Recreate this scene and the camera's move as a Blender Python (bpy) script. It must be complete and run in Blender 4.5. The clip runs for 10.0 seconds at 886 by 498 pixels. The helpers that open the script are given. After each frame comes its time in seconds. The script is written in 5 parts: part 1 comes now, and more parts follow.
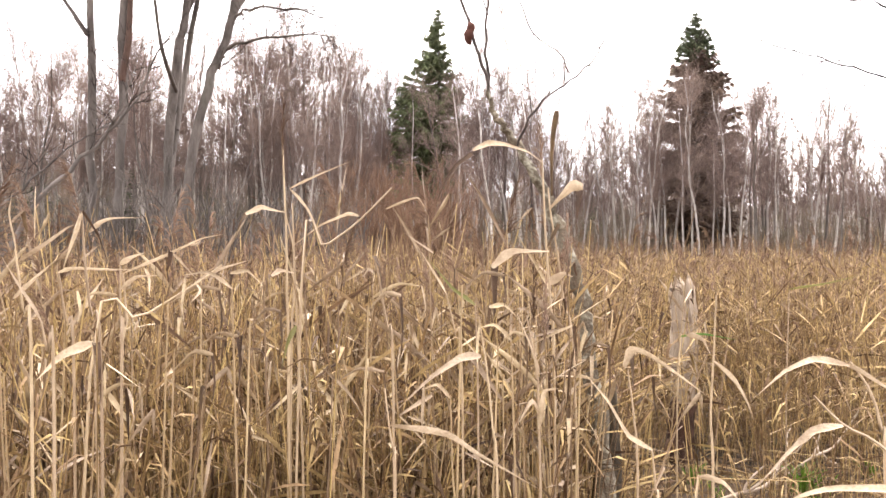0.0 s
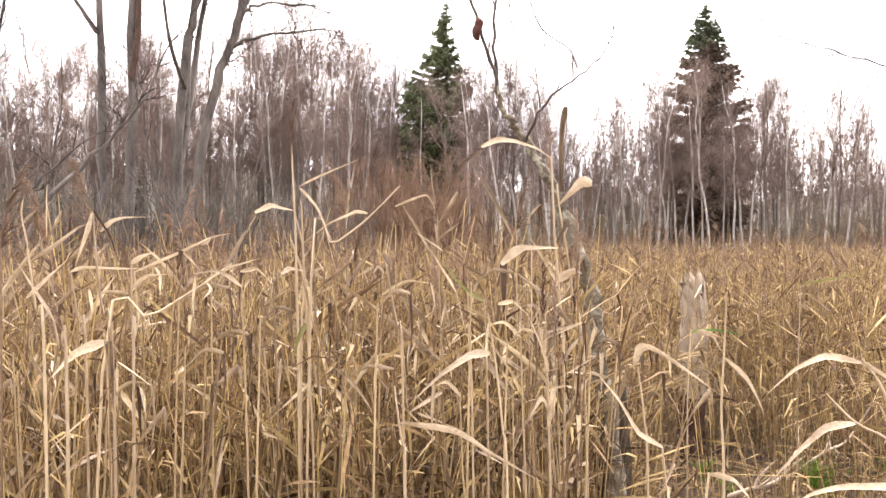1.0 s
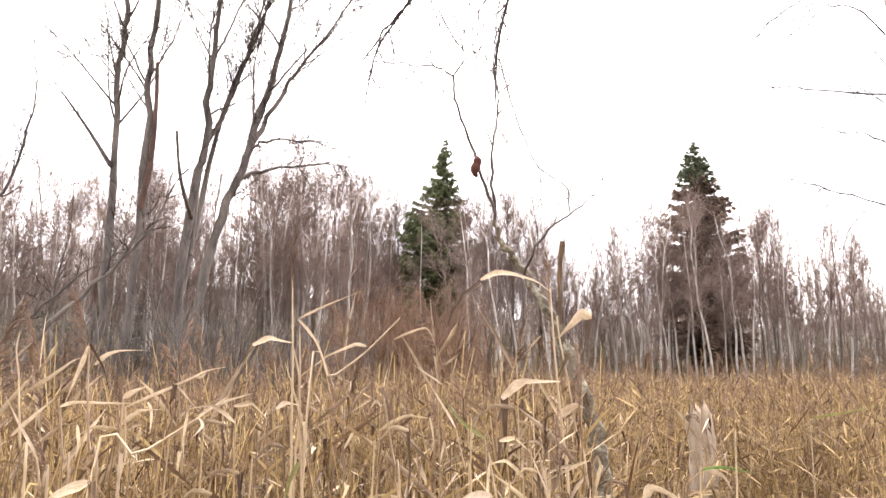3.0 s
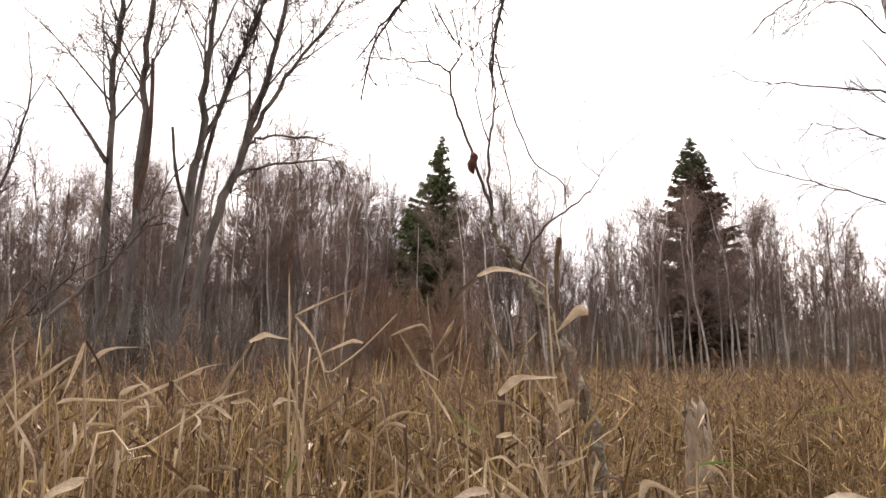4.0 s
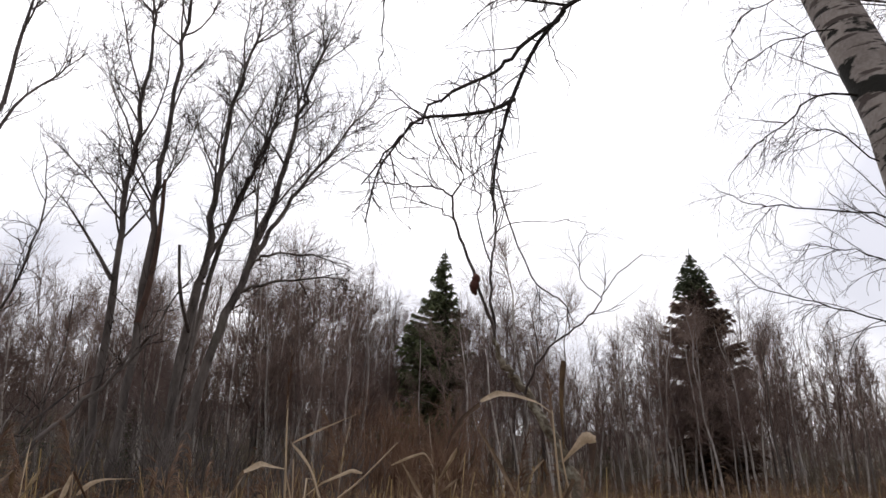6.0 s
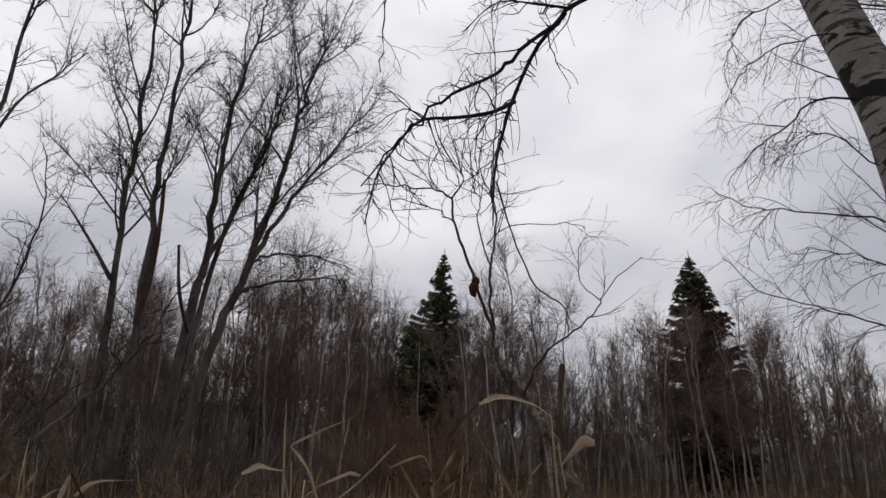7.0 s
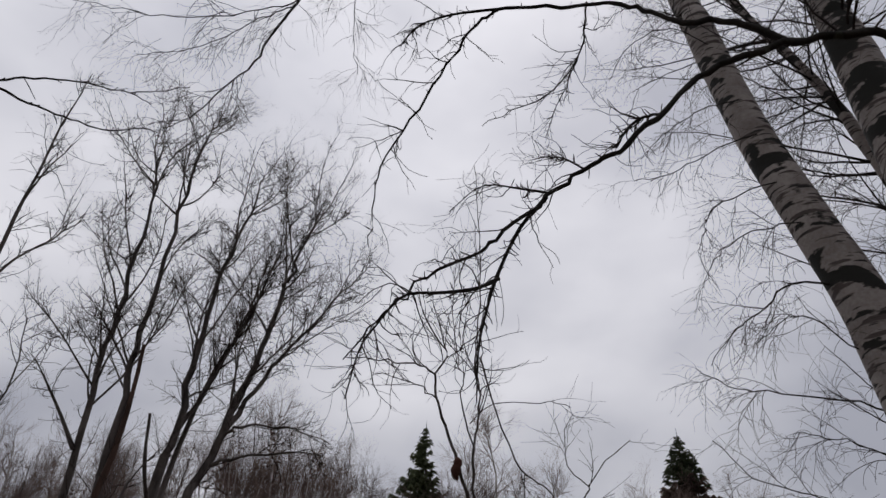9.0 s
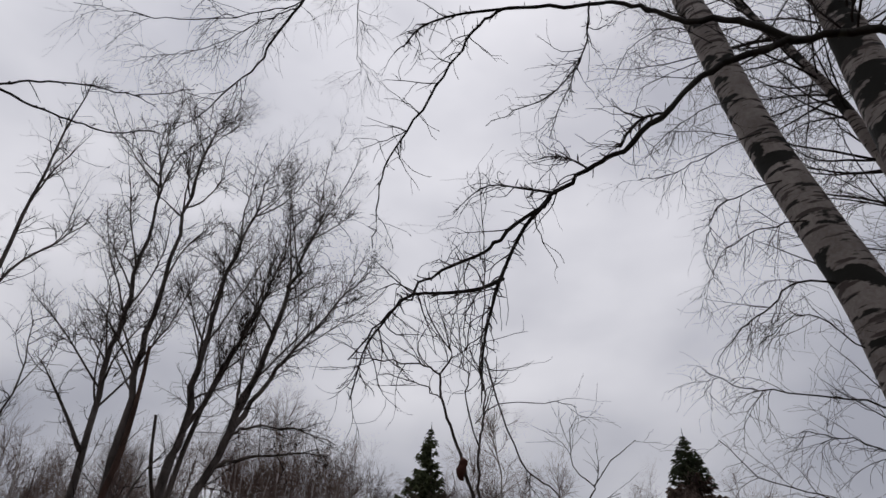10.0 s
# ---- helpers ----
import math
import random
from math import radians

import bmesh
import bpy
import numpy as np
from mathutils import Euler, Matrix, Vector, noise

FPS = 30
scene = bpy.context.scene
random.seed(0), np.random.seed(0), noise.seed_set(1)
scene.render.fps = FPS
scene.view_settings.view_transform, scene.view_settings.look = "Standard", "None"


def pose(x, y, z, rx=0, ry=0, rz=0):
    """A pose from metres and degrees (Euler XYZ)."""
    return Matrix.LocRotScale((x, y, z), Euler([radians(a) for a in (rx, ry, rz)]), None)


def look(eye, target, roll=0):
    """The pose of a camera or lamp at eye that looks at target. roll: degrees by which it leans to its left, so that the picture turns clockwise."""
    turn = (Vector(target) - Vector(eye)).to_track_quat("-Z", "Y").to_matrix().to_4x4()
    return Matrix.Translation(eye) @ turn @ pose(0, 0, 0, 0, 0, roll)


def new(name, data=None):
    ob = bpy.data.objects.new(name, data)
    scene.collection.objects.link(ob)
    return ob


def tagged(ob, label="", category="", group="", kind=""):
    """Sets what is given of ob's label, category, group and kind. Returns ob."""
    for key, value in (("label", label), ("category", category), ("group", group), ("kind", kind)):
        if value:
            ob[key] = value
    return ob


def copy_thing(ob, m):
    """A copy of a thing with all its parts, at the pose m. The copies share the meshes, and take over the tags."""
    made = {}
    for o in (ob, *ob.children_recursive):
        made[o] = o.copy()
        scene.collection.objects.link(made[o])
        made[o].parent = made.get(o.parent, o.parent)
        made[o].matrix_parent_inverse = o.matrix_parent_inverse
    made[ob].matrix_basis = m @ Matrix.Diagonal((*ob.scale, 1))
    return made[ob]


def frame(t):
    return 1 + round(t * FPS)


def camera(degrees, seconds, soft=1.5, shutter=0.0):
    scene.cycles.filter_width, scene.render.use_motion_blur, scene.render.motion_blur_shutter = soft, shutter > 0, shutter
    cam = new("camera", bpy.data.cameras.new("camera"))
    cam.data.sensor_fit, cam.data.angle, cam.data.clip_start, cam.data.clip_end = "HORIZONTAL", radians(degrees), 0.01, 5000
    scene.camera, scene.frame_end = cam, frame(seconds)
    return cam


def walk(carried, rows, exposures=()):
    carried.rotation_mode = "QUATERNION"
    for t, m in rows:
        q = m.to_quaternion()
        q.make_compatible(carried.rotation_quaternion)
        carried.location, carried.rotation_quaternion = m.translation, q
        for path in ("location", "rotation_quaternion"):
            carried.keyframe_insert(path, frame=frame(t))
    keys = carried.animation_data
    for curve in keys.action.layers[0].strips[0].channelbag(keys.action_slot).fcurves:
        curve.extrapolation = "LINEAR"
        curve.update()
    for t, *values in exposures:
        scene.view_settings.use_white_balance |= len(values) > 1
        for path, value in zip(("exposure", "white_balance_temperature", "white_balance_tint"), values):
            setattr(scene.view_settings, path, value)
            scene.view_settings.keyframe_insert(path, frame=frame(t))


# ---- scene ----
cam = camera(66.2, 10.0, soft=1.5, shutter=0.5)
walk(cam, [
    (0, pose(0, 0, 1.600, 90.00, -0.00, 0.00)),
    (0.5, pose(0, 0, 1.605, 89.90, 0.07, 0.33)),
    (1, pose(0, 0, 1.607, 89.55, 0.26, 0.75)),
    (1.5, pose(0, 0, 1.609, 89.43, 0.23, 0.74)),
    (2, pose(0, 0, 1.611, 89.59, 0.30, 0.87)),
    (2.3, pose(0, 0, 1.611, 89.72, 0.36, 0.76)),
    (2.4, pose(0, 0, 1.611, 90.20, 0.35, 0.82)),
    (2.5, pose(0, 0, 1.611, 91.29, 0.40, 0.70)),
    (2.6, pose(0, 0, 1.613, 94.45, 0.34, 0.71)),
    (2.7, pose(0, 0, 1.615, 97.65, 0.29, 0.72)),
    (2.8, pose(0, 0, 1.616, 99.61, 0.24, 0.72)),
    (2.9, pose(0, 0, 1.618, 100.18, 0.19, 0.71)),
    (3, pose(0, 0, 1.620, 100.27, 0.14, 0.70)),
    (3.2, pose(0, 0, 1.620, 100.25, 0.15, 0.63)),
    (4.3, pose(0, 0, 1.621, 99.85, 0.25, 0.37)),
    (4.5, pose(0, 0, 1.622, 99.79, 0.24, 0.33)),
    (5, pose(0, 0, 1.621, 99.53, 0.21, 0.40)),
    (5.2, pose(0, 0, 1.628, 100.23, 0.27, 0.52)),
    (5.3, pose(0, 0, 1.632, 104.50, 0.30, 0.61)),
    (5.4, pose(0, 0, 1.635, 108.49, 0.32, 0.69)),
    (5.5, pose(0, 0, 1.639, 109.58, 0.34, 0.76)),
    (5.7, pose(0, 0, 1.639, 109.71, 0.28, 0.72)),
    (6.8, pose(0, 0, 1.643, 109.80, -0.06, 0.50)),
    (7, pose(0, 0, 1.643, 109.83, -0.10, 0.48)),
    (7.5, pose(0, 0, 1.645, 110.11, -0.15, 0.18)),
    (8, pose(0, 0, 1.644, 110.69, -0.22, 0.39)),
    (8.1, pose(0, 0, 1.647, 110.74, -0.25, 0.06)),
    (8.2, pose(0, 0, 1.650, 111.55, -0.27, -0.28)),
    (8.3, pose(0, 0, 1.653, 115.55, -0.29, -0.63)),
    (8.4, pose(0, 0, 1.656, 120.19, -0.30, -0.99)),
    (8.5, pose(0, 0, 1.659, 123.14, -0.31, -1.34)),
    (8.6, pose(0, 0, 1.659, 123.53, -0.38, -1.33)),
    (9, pose(0, 0, 1.662, 124.15, -0.63, -1.29)),
    (9.5, pose(0, 0, 1.660, 124.29, -0.45, -1.02)),
    (10, pose(0, 0, 1.661, 124.19, -0.59, -0.83)),
], exposures=[(0.0, 2.55, 7150, 13), (2.4, 2.6, 7100, 13), (3.0, 2.5, 7100, 13), (4.3, 1.05, 7500, 15), (5.1, 0.75, 7450, 15), (5.6, 0.7, 6950, 13),
              (6.8, -0.58, 6600, 11), (8.1, -0.58, 6600, 11), (8.5, -0.5, 6550, 11), (9.0, -0.88, 6450, 12), (10.0, -0.9, 6450, 12)])

# ---------------------------------------------------------------- sky and light
world = bpy.data.worlds.new("overcast")
scene.world = world
world.use_nodes = True
wn, wl = world.node_tree.nodes, world.node_tree.links
wn.clear()
SUN_UP, SUN_TURN = radians(55), radians(20)
sky = wn.new("ShaderNodeTexSky")
sky.sky_type, sky.sun_disc, sky.sun_elevation, sky.sun_rotation = "NISHITA", False, SUN_UP, SUN_TURN
co = wn.new("ShaderNodeTexCoord")
squash = wn.new("ShaderNodeMapping")
squash.inputs["Scale"].default_value = (1.0, 1.0, 1.7)
cloud = wn.new("ShaderNodeTexNoise")
cloud.inputs["Scale"].default_value, cloud.inputs["Detail"].default_value = 2.6, 5
cloud.inputs["Roughness"].default_value = 0.42
ramp = wn.new("ShaderNodeValToRGB")
ramp.color_ramp.elements[0].position, ramp.color_ramp.elements[0].color = 0.34, (0.60, 0.615, 0.69, 1)
ramp.color_ramp.elements[1].position, ramp.color_ramp.elements[1].color = 0.66, (1.14, 1.14, 1.19, 1)
lift = wn.new("ShaderNodeVectorMath")
lift.operation = "SCALE"
axes, glow = wn.new("ShaderNodeSeparateXYZ"), wn.new("ShaderNodeMapRange")
glow.interpolation_type = "SMOOTHSTEP"
glow.inputs["From Min"].default_value, glow.inputs["From Max"].default_value = -1.0, 0.7
glow.inputs["To Min"].default_value, glow.inputs["To Max"].default_value = 6.0, 13.0
mix = wn.new("ShaderNodeMix")
mix.data_type = "RGBA"
mix.inputs["Factor"].default_value = 0.93
back, out = wn.new("ShaderNodeBackground"), wn.new("ShaderNodeOutputWorld")
back.inputs["Strength"].default_value = 0.1
wl.new(co.outputs["Generated"], squash.inputs["Vector"])
wl.new(squash.outputs["Vector"], cloud.inputs["Vector"])
wl.new(cloud.outputs["Fac"], ramp.inputs["Fac"])
wl.new(ramp.outputs["Color"], lift.inputs[0])
wl.new(co.outputs["Generated"], axes.inputs["Vector"])
wl.new(axes.outputs["Y"], glow.inputs["Value"])
rise, both = wn.new("ShaderNodeMapRange"), wn.new("ShaderNodeMath")
both.operation = "MULTIPLY"
rise.inputs["From Min"].default_value, rise.inputs["From Max"].default_value = 0.1, 0.85
rise.inputs["To Min"].default_value, rise.inputs["To Max"].default_value = 0.74, 1.18
wl.new(axes.outputs["Z"], rise.inputs["Value"])
wl.new(glow.outputs["Result"], both.inputs[0])
wl.new(rise.outputs["Result"], both.inputs[1])
wl.new(both.outputs["Value"], lift.inputs["Scale"])
wl.new(sky.outputs["Color"], mix.inputs["A"])
wl.new(lift.outputs["Vector"], mix.inputs["B"])
wl.new(mix.outputs["Result"], back.inputs["Color"])
wl.new(back.outputs["Background"], out.inputs["Surface"])

sun = new("sun", bpy.data.lights.new("sun", "SUN"))
sun.data.energy, sun.data.angle, sun.data.color = 0.7, radians(40), (1.0, 0.96, 0.9)
sun.matrix_world = look((0, 0, 0), (-math.sin(SUN_TURN) * math.cos(SUN_UP), -math.cos(SUN_TURN) * math.cos(SUN_UP), -math.sin(SUN_UP)))


# ---------------------------------------------------------------- materials
def material(name, dark, light, scale=8.0, stretch=(1, 1, 1), rough=0.8, bump=0.3, fine=60.0, vary=0.0, per="island",
             patch=None, translucent=0.0, sheen=0.3):
    """Two colours mixed by noise at two sizes, a third in patches; vary: how far single pieces differ."""
    m = bpy.data.materials.new(name)
    m.use_nodes = True
    n, l = m.node_tree.nodes, m.node_tree.links
    bsdf = n["Principled BSDF"]
    bsdf.inputs["Roughness"].default_value = rough
    bsdf.inputs["Specular IOR Level"].default_value = sheen
    tc, mp = n.new("ShaderNodeTexCoord"), n.new("ShaderNodeMapping")
    mp.inputs["Scale"].default_value = stretch
    l.new(tc.outputs["Object"], mp.inputs["Vector"])

    def grain(size, detail):
        t = n.new("ShaderNodeTexNoise")
        t.inputs["Scale"].default_value, t.inputs["Detail"].default_value = size, detail
        l.new(mp.outputs["Vector"], t.inputs["Vector"])
        return t.outputs["Fac"]

    def spread(value, lo, hi, a=0.0, b=1.0):
        r = n.new("ShaderNodeMapRange")
        r.inputs["From Min"].default_value, r.inputs["From Max"].default_value = lo, hi
        r.inputs["To Min"].default_value, r.inputs["To Max"].default_value = a, b
        l.new(value, r.inputs["Value"])
        return r.outputs["Result"]

    def blend(fac, a, b, how="MIX"):
        x = n.new("ShaderNodeMix")
        x.data_type, x.blend_type = "RGBA", how
        for value, key in ((fac, "Factor"), (a, "A"), (b, "B")):
            if isinstance(value, (int, float)):
                x.inputs[key].default_value = value
            elif isinstance(value, tuple):
                x.inputs[key].default_value = (*value, 1)
            else:
                l.new(value, x.inputs[key])
        return x.outputs["Result"]

    big, small = grain(scale, 4), grain(fine, 3)
    colour = blend(spread(big, 0.3, 0.7), dark, light)
    colour = blend(spread(small, 0.35, 0.65, 0.0, 0.5), colour, blend(1.0, colour, (0.62, 0.58, 0.55), "MULTIPLY"))
    if patch:
        tint, size, lo, hi = patch
        colour = blend(spread(grain(size, 5), lo, hi), colour, tint)
    if vary:
        source = n.new("ShaderNodeNewGeometry").outputs["Random Per Island"] if per == "island" else n.new("ShaderNodeObjectInfo").outputs["Random"]
        hsv = n.new("ShaderNodeHueSaturation")
        l.new(spread(source, 0, 1, 1 - vary, 1 + vary), hsv.inputs["Value"])
        l.new(spread(source, 0, 1, 0.5 - 0.03 * vary, 0.5 + 0.03 * vary), hsv.inputs["Hue"])
        l.new(colour, hsv.inputs["Color"])
        colour = hsv.outputs["Color"]
    l.new(colour, bsdf.inputs["Base Color"])
    if bump:
        b = n.new("ShaderNodeBump")
        b.inputs["Strength"].default_value, b.inputs["Distance"].default_value = bump, 0.01
        l.new(small, b.inputs["Height"])
        l.new(b.outputs["Normal"], bsdf.inputs["Normal"])
    if translucent:
        t, s = n.new("ShaderNodeBsdfTranslucent"), n.new("ShaderNodeMixShader")
        s.inputs["Fac"].default_value = translucent
        l.new(colour, t.inputs["Color"])
        l.new(bsdf.outputs["BSDF"], s.inputs[1])
        l.new(t.outputs["BSDF"], s.inputs[2])
        l.new(s.outputs["Shader"], n["Material Output"].inputs["Surface"])
    return m


SOIL = material("wet_litter", (0.03, 0.02, 0.013), (0.10, 0.062, 0.036), 2.2, rough=0.9, bump=0.8, fine=40, patch=((0.035, 0.055, 0.014), 1.3, 0.60, 0.72))
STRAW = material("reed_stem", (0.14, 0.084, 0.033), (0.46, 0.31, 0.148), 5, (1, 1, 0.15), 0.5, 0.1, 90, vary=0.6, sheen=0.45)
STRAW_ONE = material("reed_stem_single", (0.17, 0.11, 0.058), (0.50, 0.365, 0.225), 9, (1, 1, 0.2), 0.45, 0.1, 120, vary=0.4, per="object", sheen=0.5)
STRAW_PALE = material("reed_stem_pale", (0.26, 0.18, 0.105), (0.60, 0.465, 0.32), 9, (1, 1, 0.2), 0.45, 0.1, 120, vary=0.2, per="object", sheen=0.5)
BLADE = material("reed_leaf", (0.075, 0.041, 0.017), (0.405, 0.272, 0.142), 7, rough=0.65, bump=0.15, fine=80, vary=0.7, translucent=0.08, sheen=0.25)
BLADE_ONE = material("reed_leaf_single", (0.20, 0.135, 0.075), (0.56, 0.44, 0.30), 14, rough=0.5, bump=0.3, fine=180, vary=0.35, per="object", translucent=0.08, sheen=0.4)
BLADE_PALE = material("reed_leaf_pale", (0.36, 0.265, 0.17), (0.72, 0.585, 0.43), 14, rough=0.5, bump=0.35, fine=160, vary=0.12, per="object", translucent=0.22, sheen=0.4)
BLADE_BROWN = material("reed_leaf_brown", (0.04, 0.022, 0.011), (0.13, 0.075, 0.038), 14, rough=0.6, bump=0.3, fine=160, vary=0.3, per="object", translucent=0.05)
BLADE_GREEN = material("reed_leaf_green", (0.16, 0.17, 0.05), (0.34, 0.31, 0.13), 8, rough=0.6, bump=0.1, fine=120, vary=0.2, per="object", translucent=0.25)
BLADE_FRESH = material("reed_leaf_fresh", (0.10, 0.22, 0.05), (0.24, 0.36, 0.11), 8, rough=0.6, bump=0.1, fine=120, per="object", translucent=0.25)
PLUME = material("reed_plume", (0.115, 0.068, 0.044), (0.25, 0.16, 0.108), 12, rough=0.9, bump=0.0, fine=120, vary=0.3)
BIRCH_FAR = material("far_birch_bark", (0.22, 0.192, 0.175), (0.58, 0.54, 0.505), 1.4, (3, 3, 1), 0.8, 0.2, 20, vary=0.3, per="object")
BARK_FAR = material("far_grey_bark", (0.075, 0.064, 0.057), (0.19, 0.168, 0.15), 2, rough=0.85, bump=0.2, fine=20, vary=0.25, per="object")
# Far twigs are paler than near ones: distance haze is put into the colour.
TWIG_HAZED = material("far_twigs_hazed", (0.135, 0.097, 0.085), (0.28, 0.207, 0.182), 1.0, rough=0.9, bump=0.0, fine=8, vary=0.25, per="object")
# Undergrowth twigs, more olive, also carry the haze in their pale colour.
UNDERGROWTH_HAZED = material("undergrowth_twigs_hazed", (0.128, 0.105, 0.079), (0.255, 0.21, 0.16), 1.0, rough=0.9, bump=0.0, fine=8, vary=0.3, per="object")
TWIG_RED = material("willow_twigs", (0.125, 0.073, 0.046), (0.27, 0.165, 0.112), 1.2, rough=0.85, bump=0.0, fine=8, vary=0.3)
ALDER = material("alder_bark", (0.055, 0.047, 0.043), (0.19, 0.165, 0.15), 4, (1, 1, 0.35), 0.9, 0.9, 30, patch=((0.085, 0.083, 0.062), 1.6, 0.60, 0.74))
ALDER_DEAD = material("bare_dead_wood", (0.06, 0.035, 0.027), (0.15, 0.09, 0.07), 5, (1, 1, 0.3), 0.85, 0.6, 30)
ALDER_TWIG = material("alder_twigs", (0.022, 0.016, 0.014), (0.06, 0.045, 0.038), 3, rough=0.9, bump=0.0, fine=20)
DARK_BARK = material("dark_limb_bark", (0.012, 0.010, 0.009), (0.042, 0.036, 0.030), 10, rough=0.9, bump=0.8, fine=70, patch=((0.07, 0.075, 0.06), 9, 0.66, 0.76))
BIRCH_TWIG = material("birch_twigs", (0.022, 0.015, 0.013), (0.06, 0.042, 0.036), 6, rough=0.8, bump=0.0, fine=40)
SAPLING_BARK = material("sapling_bark", (0.045, 0.037, 0.034), (0.14, 0.115, 0.105), 12, rough=0.9, bump=0.5, fine=70)
LICHEN = material("lichen_bark", (0.075, 0.06, 0.044), (0.20, 0.165, 0.12), 18, rough=0.95, bump=1.0, fine=90, patch=((0.30, 0.28, 0.22), 34, 0.52, 0.66))
MOSSY = material("mossy_rotten_wood", (0.03, 0.022, 0.014), (0.11, 0.085, 0.058), 12, rough=0.95, bump=0.9, fine=60, patch=((0.035, 0.052, 0.013), 9, 0.54, 0.68))
STUMP_PALE = material("weathered_snag_wood", (0.26, 0.20, 0.15), (0.52, 0.43, 0.34), 9, (2, 2, 0.5), 0.9, 0.9, 50, patch=((0.09, 0.055, 0.038), 6, 0.58, 0.7))
STUMP_ROT = material("rotten_red_wood", (0.03, 0.016, 0.012), (0.12, 0.066, 0.047), 14, rough=0.95, bump=1.0, fine=50)
STICK = material("peeled_stick", (0.30, 0.23, 0.17), (0.55, 0.46, 0.37), 12, rough=0.7, bump=0.3, fine=60)
NEEDLE = material("spruce_needles", (0.032, 0.044, 0.021), (0.088, 0.108, 0.05), 0.8, rough=0.8, bump=0.0, fine=5, vary=0.35)
NEEDLE_GREEN = material("fresh_spruce_needles", (0.055, 0.072, 0.034), (0.15, 0.172, 0.082), 0.7, rough=0.8, bump=0.0, fine=5, vary=0.4)
NEEDLE_CONE = material("spruce_needles_and_cones", (0.085, 0.062, 0.047), (0.23, 0.16, 0.125), 0.9, rough=0.85, bump=0.0, fine=5, vary=0.35)
GRASS = material("fresh_grass", (0.08, 0.17, 0.02), (0.20, 0.34, 0.05), 10, rough=0.6, bump=0.0, fine=60, vary=0.3, translucent=0.25)
DEAD_LEAF = material("withered_leaf", (0.05, 0.018, 0.014), (0.12, 0.045, 0.03), 20, rough=0.8, bump=0.3, fine=90)

DEAD_GRASS = material("dead_grass", (0.09, 0.055, 0.028), (0.26, 0.175, 0.10), 6, rough=0.75, bump=0.0, fine=60, vary=0.5)
HAZE_WOOD = material("distant_wood", (0.088, 0.068, 0.055), (0.165, 0.13, 0.108), 0.35, (1, 1, 0.25), 0.95, 0.6, 1.6)


def birch_bark(name):
    """Pale papery bark with dark lens-shaped scars, thin breathing lines and black rough patches."""
    m = material(name, (0.27, 0.237, 0.218), (0.51, 0.46, 0.425), 5, rough=0.75, bump=0.4, fine=50)
    n, l = m.node_tree.nodes, m.node_tree.links
    bsdf = n["Principled BSDF"]
    base = bsdf.inputs["Base Color"].links[0].from_socket
    tc = n.new("ShaderNodeTexCoord")

    def layer(colour_in, stretch, scale, lo, hi, tint, detail=4):
        mp, t, r, x = (n.new(k) for k in ("ShaderNodeMapping", "ShaderNodeTexNoise", "ShaderNodeMapRange", "ShaderNodeMix"))
        mp.inputs["Scale"].default_value = stretch
        t.inputs["Scale"].default_value, t.inputs["Detail"].default_value = scale, detail
        r.inputs["From Min"].default_value, r.inputs["From Max"].default_value = lo, hi
        x.data_type = "RGBA"
        x.inputs["B"].default_value = (*tint, 1)
        l.new(tc.outputs["Object"], mp.inputs["Vector"])
        l.new(mp.outputs["Vector"], t.inputs["Vector"])
        l.new(t.outputs["Fac"], r.inputs["Value"])
        l.new(r.outputs["Result"], x.inputs["Factor"])
        l.new(colour_in, x.inputs["A"])
        return x.outputs["Result"]

    c = layer(base, (1, 1, 6), 4, 0.56, 0.60, (0.10, 0.080, 0.072), 3)
    c = layer(c, (1, 1, 6.5), 5, 0.60, 0.63, (0.03, 0.026, 0.023), 2)
    c = layer(c, (0.85, 0.85, 1.9), 4.2, 0.548, 0.575, (0.018, 0.017, 0.013), 8)
    l.new(c, bsdf.inputs["Base Color"])
    return m


BIRCH = birch_bark("birch_bark")


# ---------------------------------------------------------------- building
def spot(bearing, height, reach):
    """A place by its bearing in degrees (positive to the west of north), height and distance over ground."""
    return Vector((-reach * math.sin(radians(bearing)), reach * math.cos(radians(bearing)), height))


def smooth_path(points, n):
    """n places evenly spread on a smooth line through the control points."""
    p = np.array([tuple(q) for q in points], float)
    p = np.vstack([2 * p[0] - p[1], p, 2 * p[-1] - p[-2]])
    u = np.linspace(0, len(p) - 3 - 1e-6, n)
    i, f = u.astype(int), (u % 1)[:, None]
    a, b, c, d = p[i], p[i + 1], p[i + 2], p[i + 3]
    return 0.5 * (2 * b + (c - a) * f + (2 * a - 5 * b + 4 * c - d) * f ** 2 + (3 * b - a - 3 * c + d) * f ** 3)


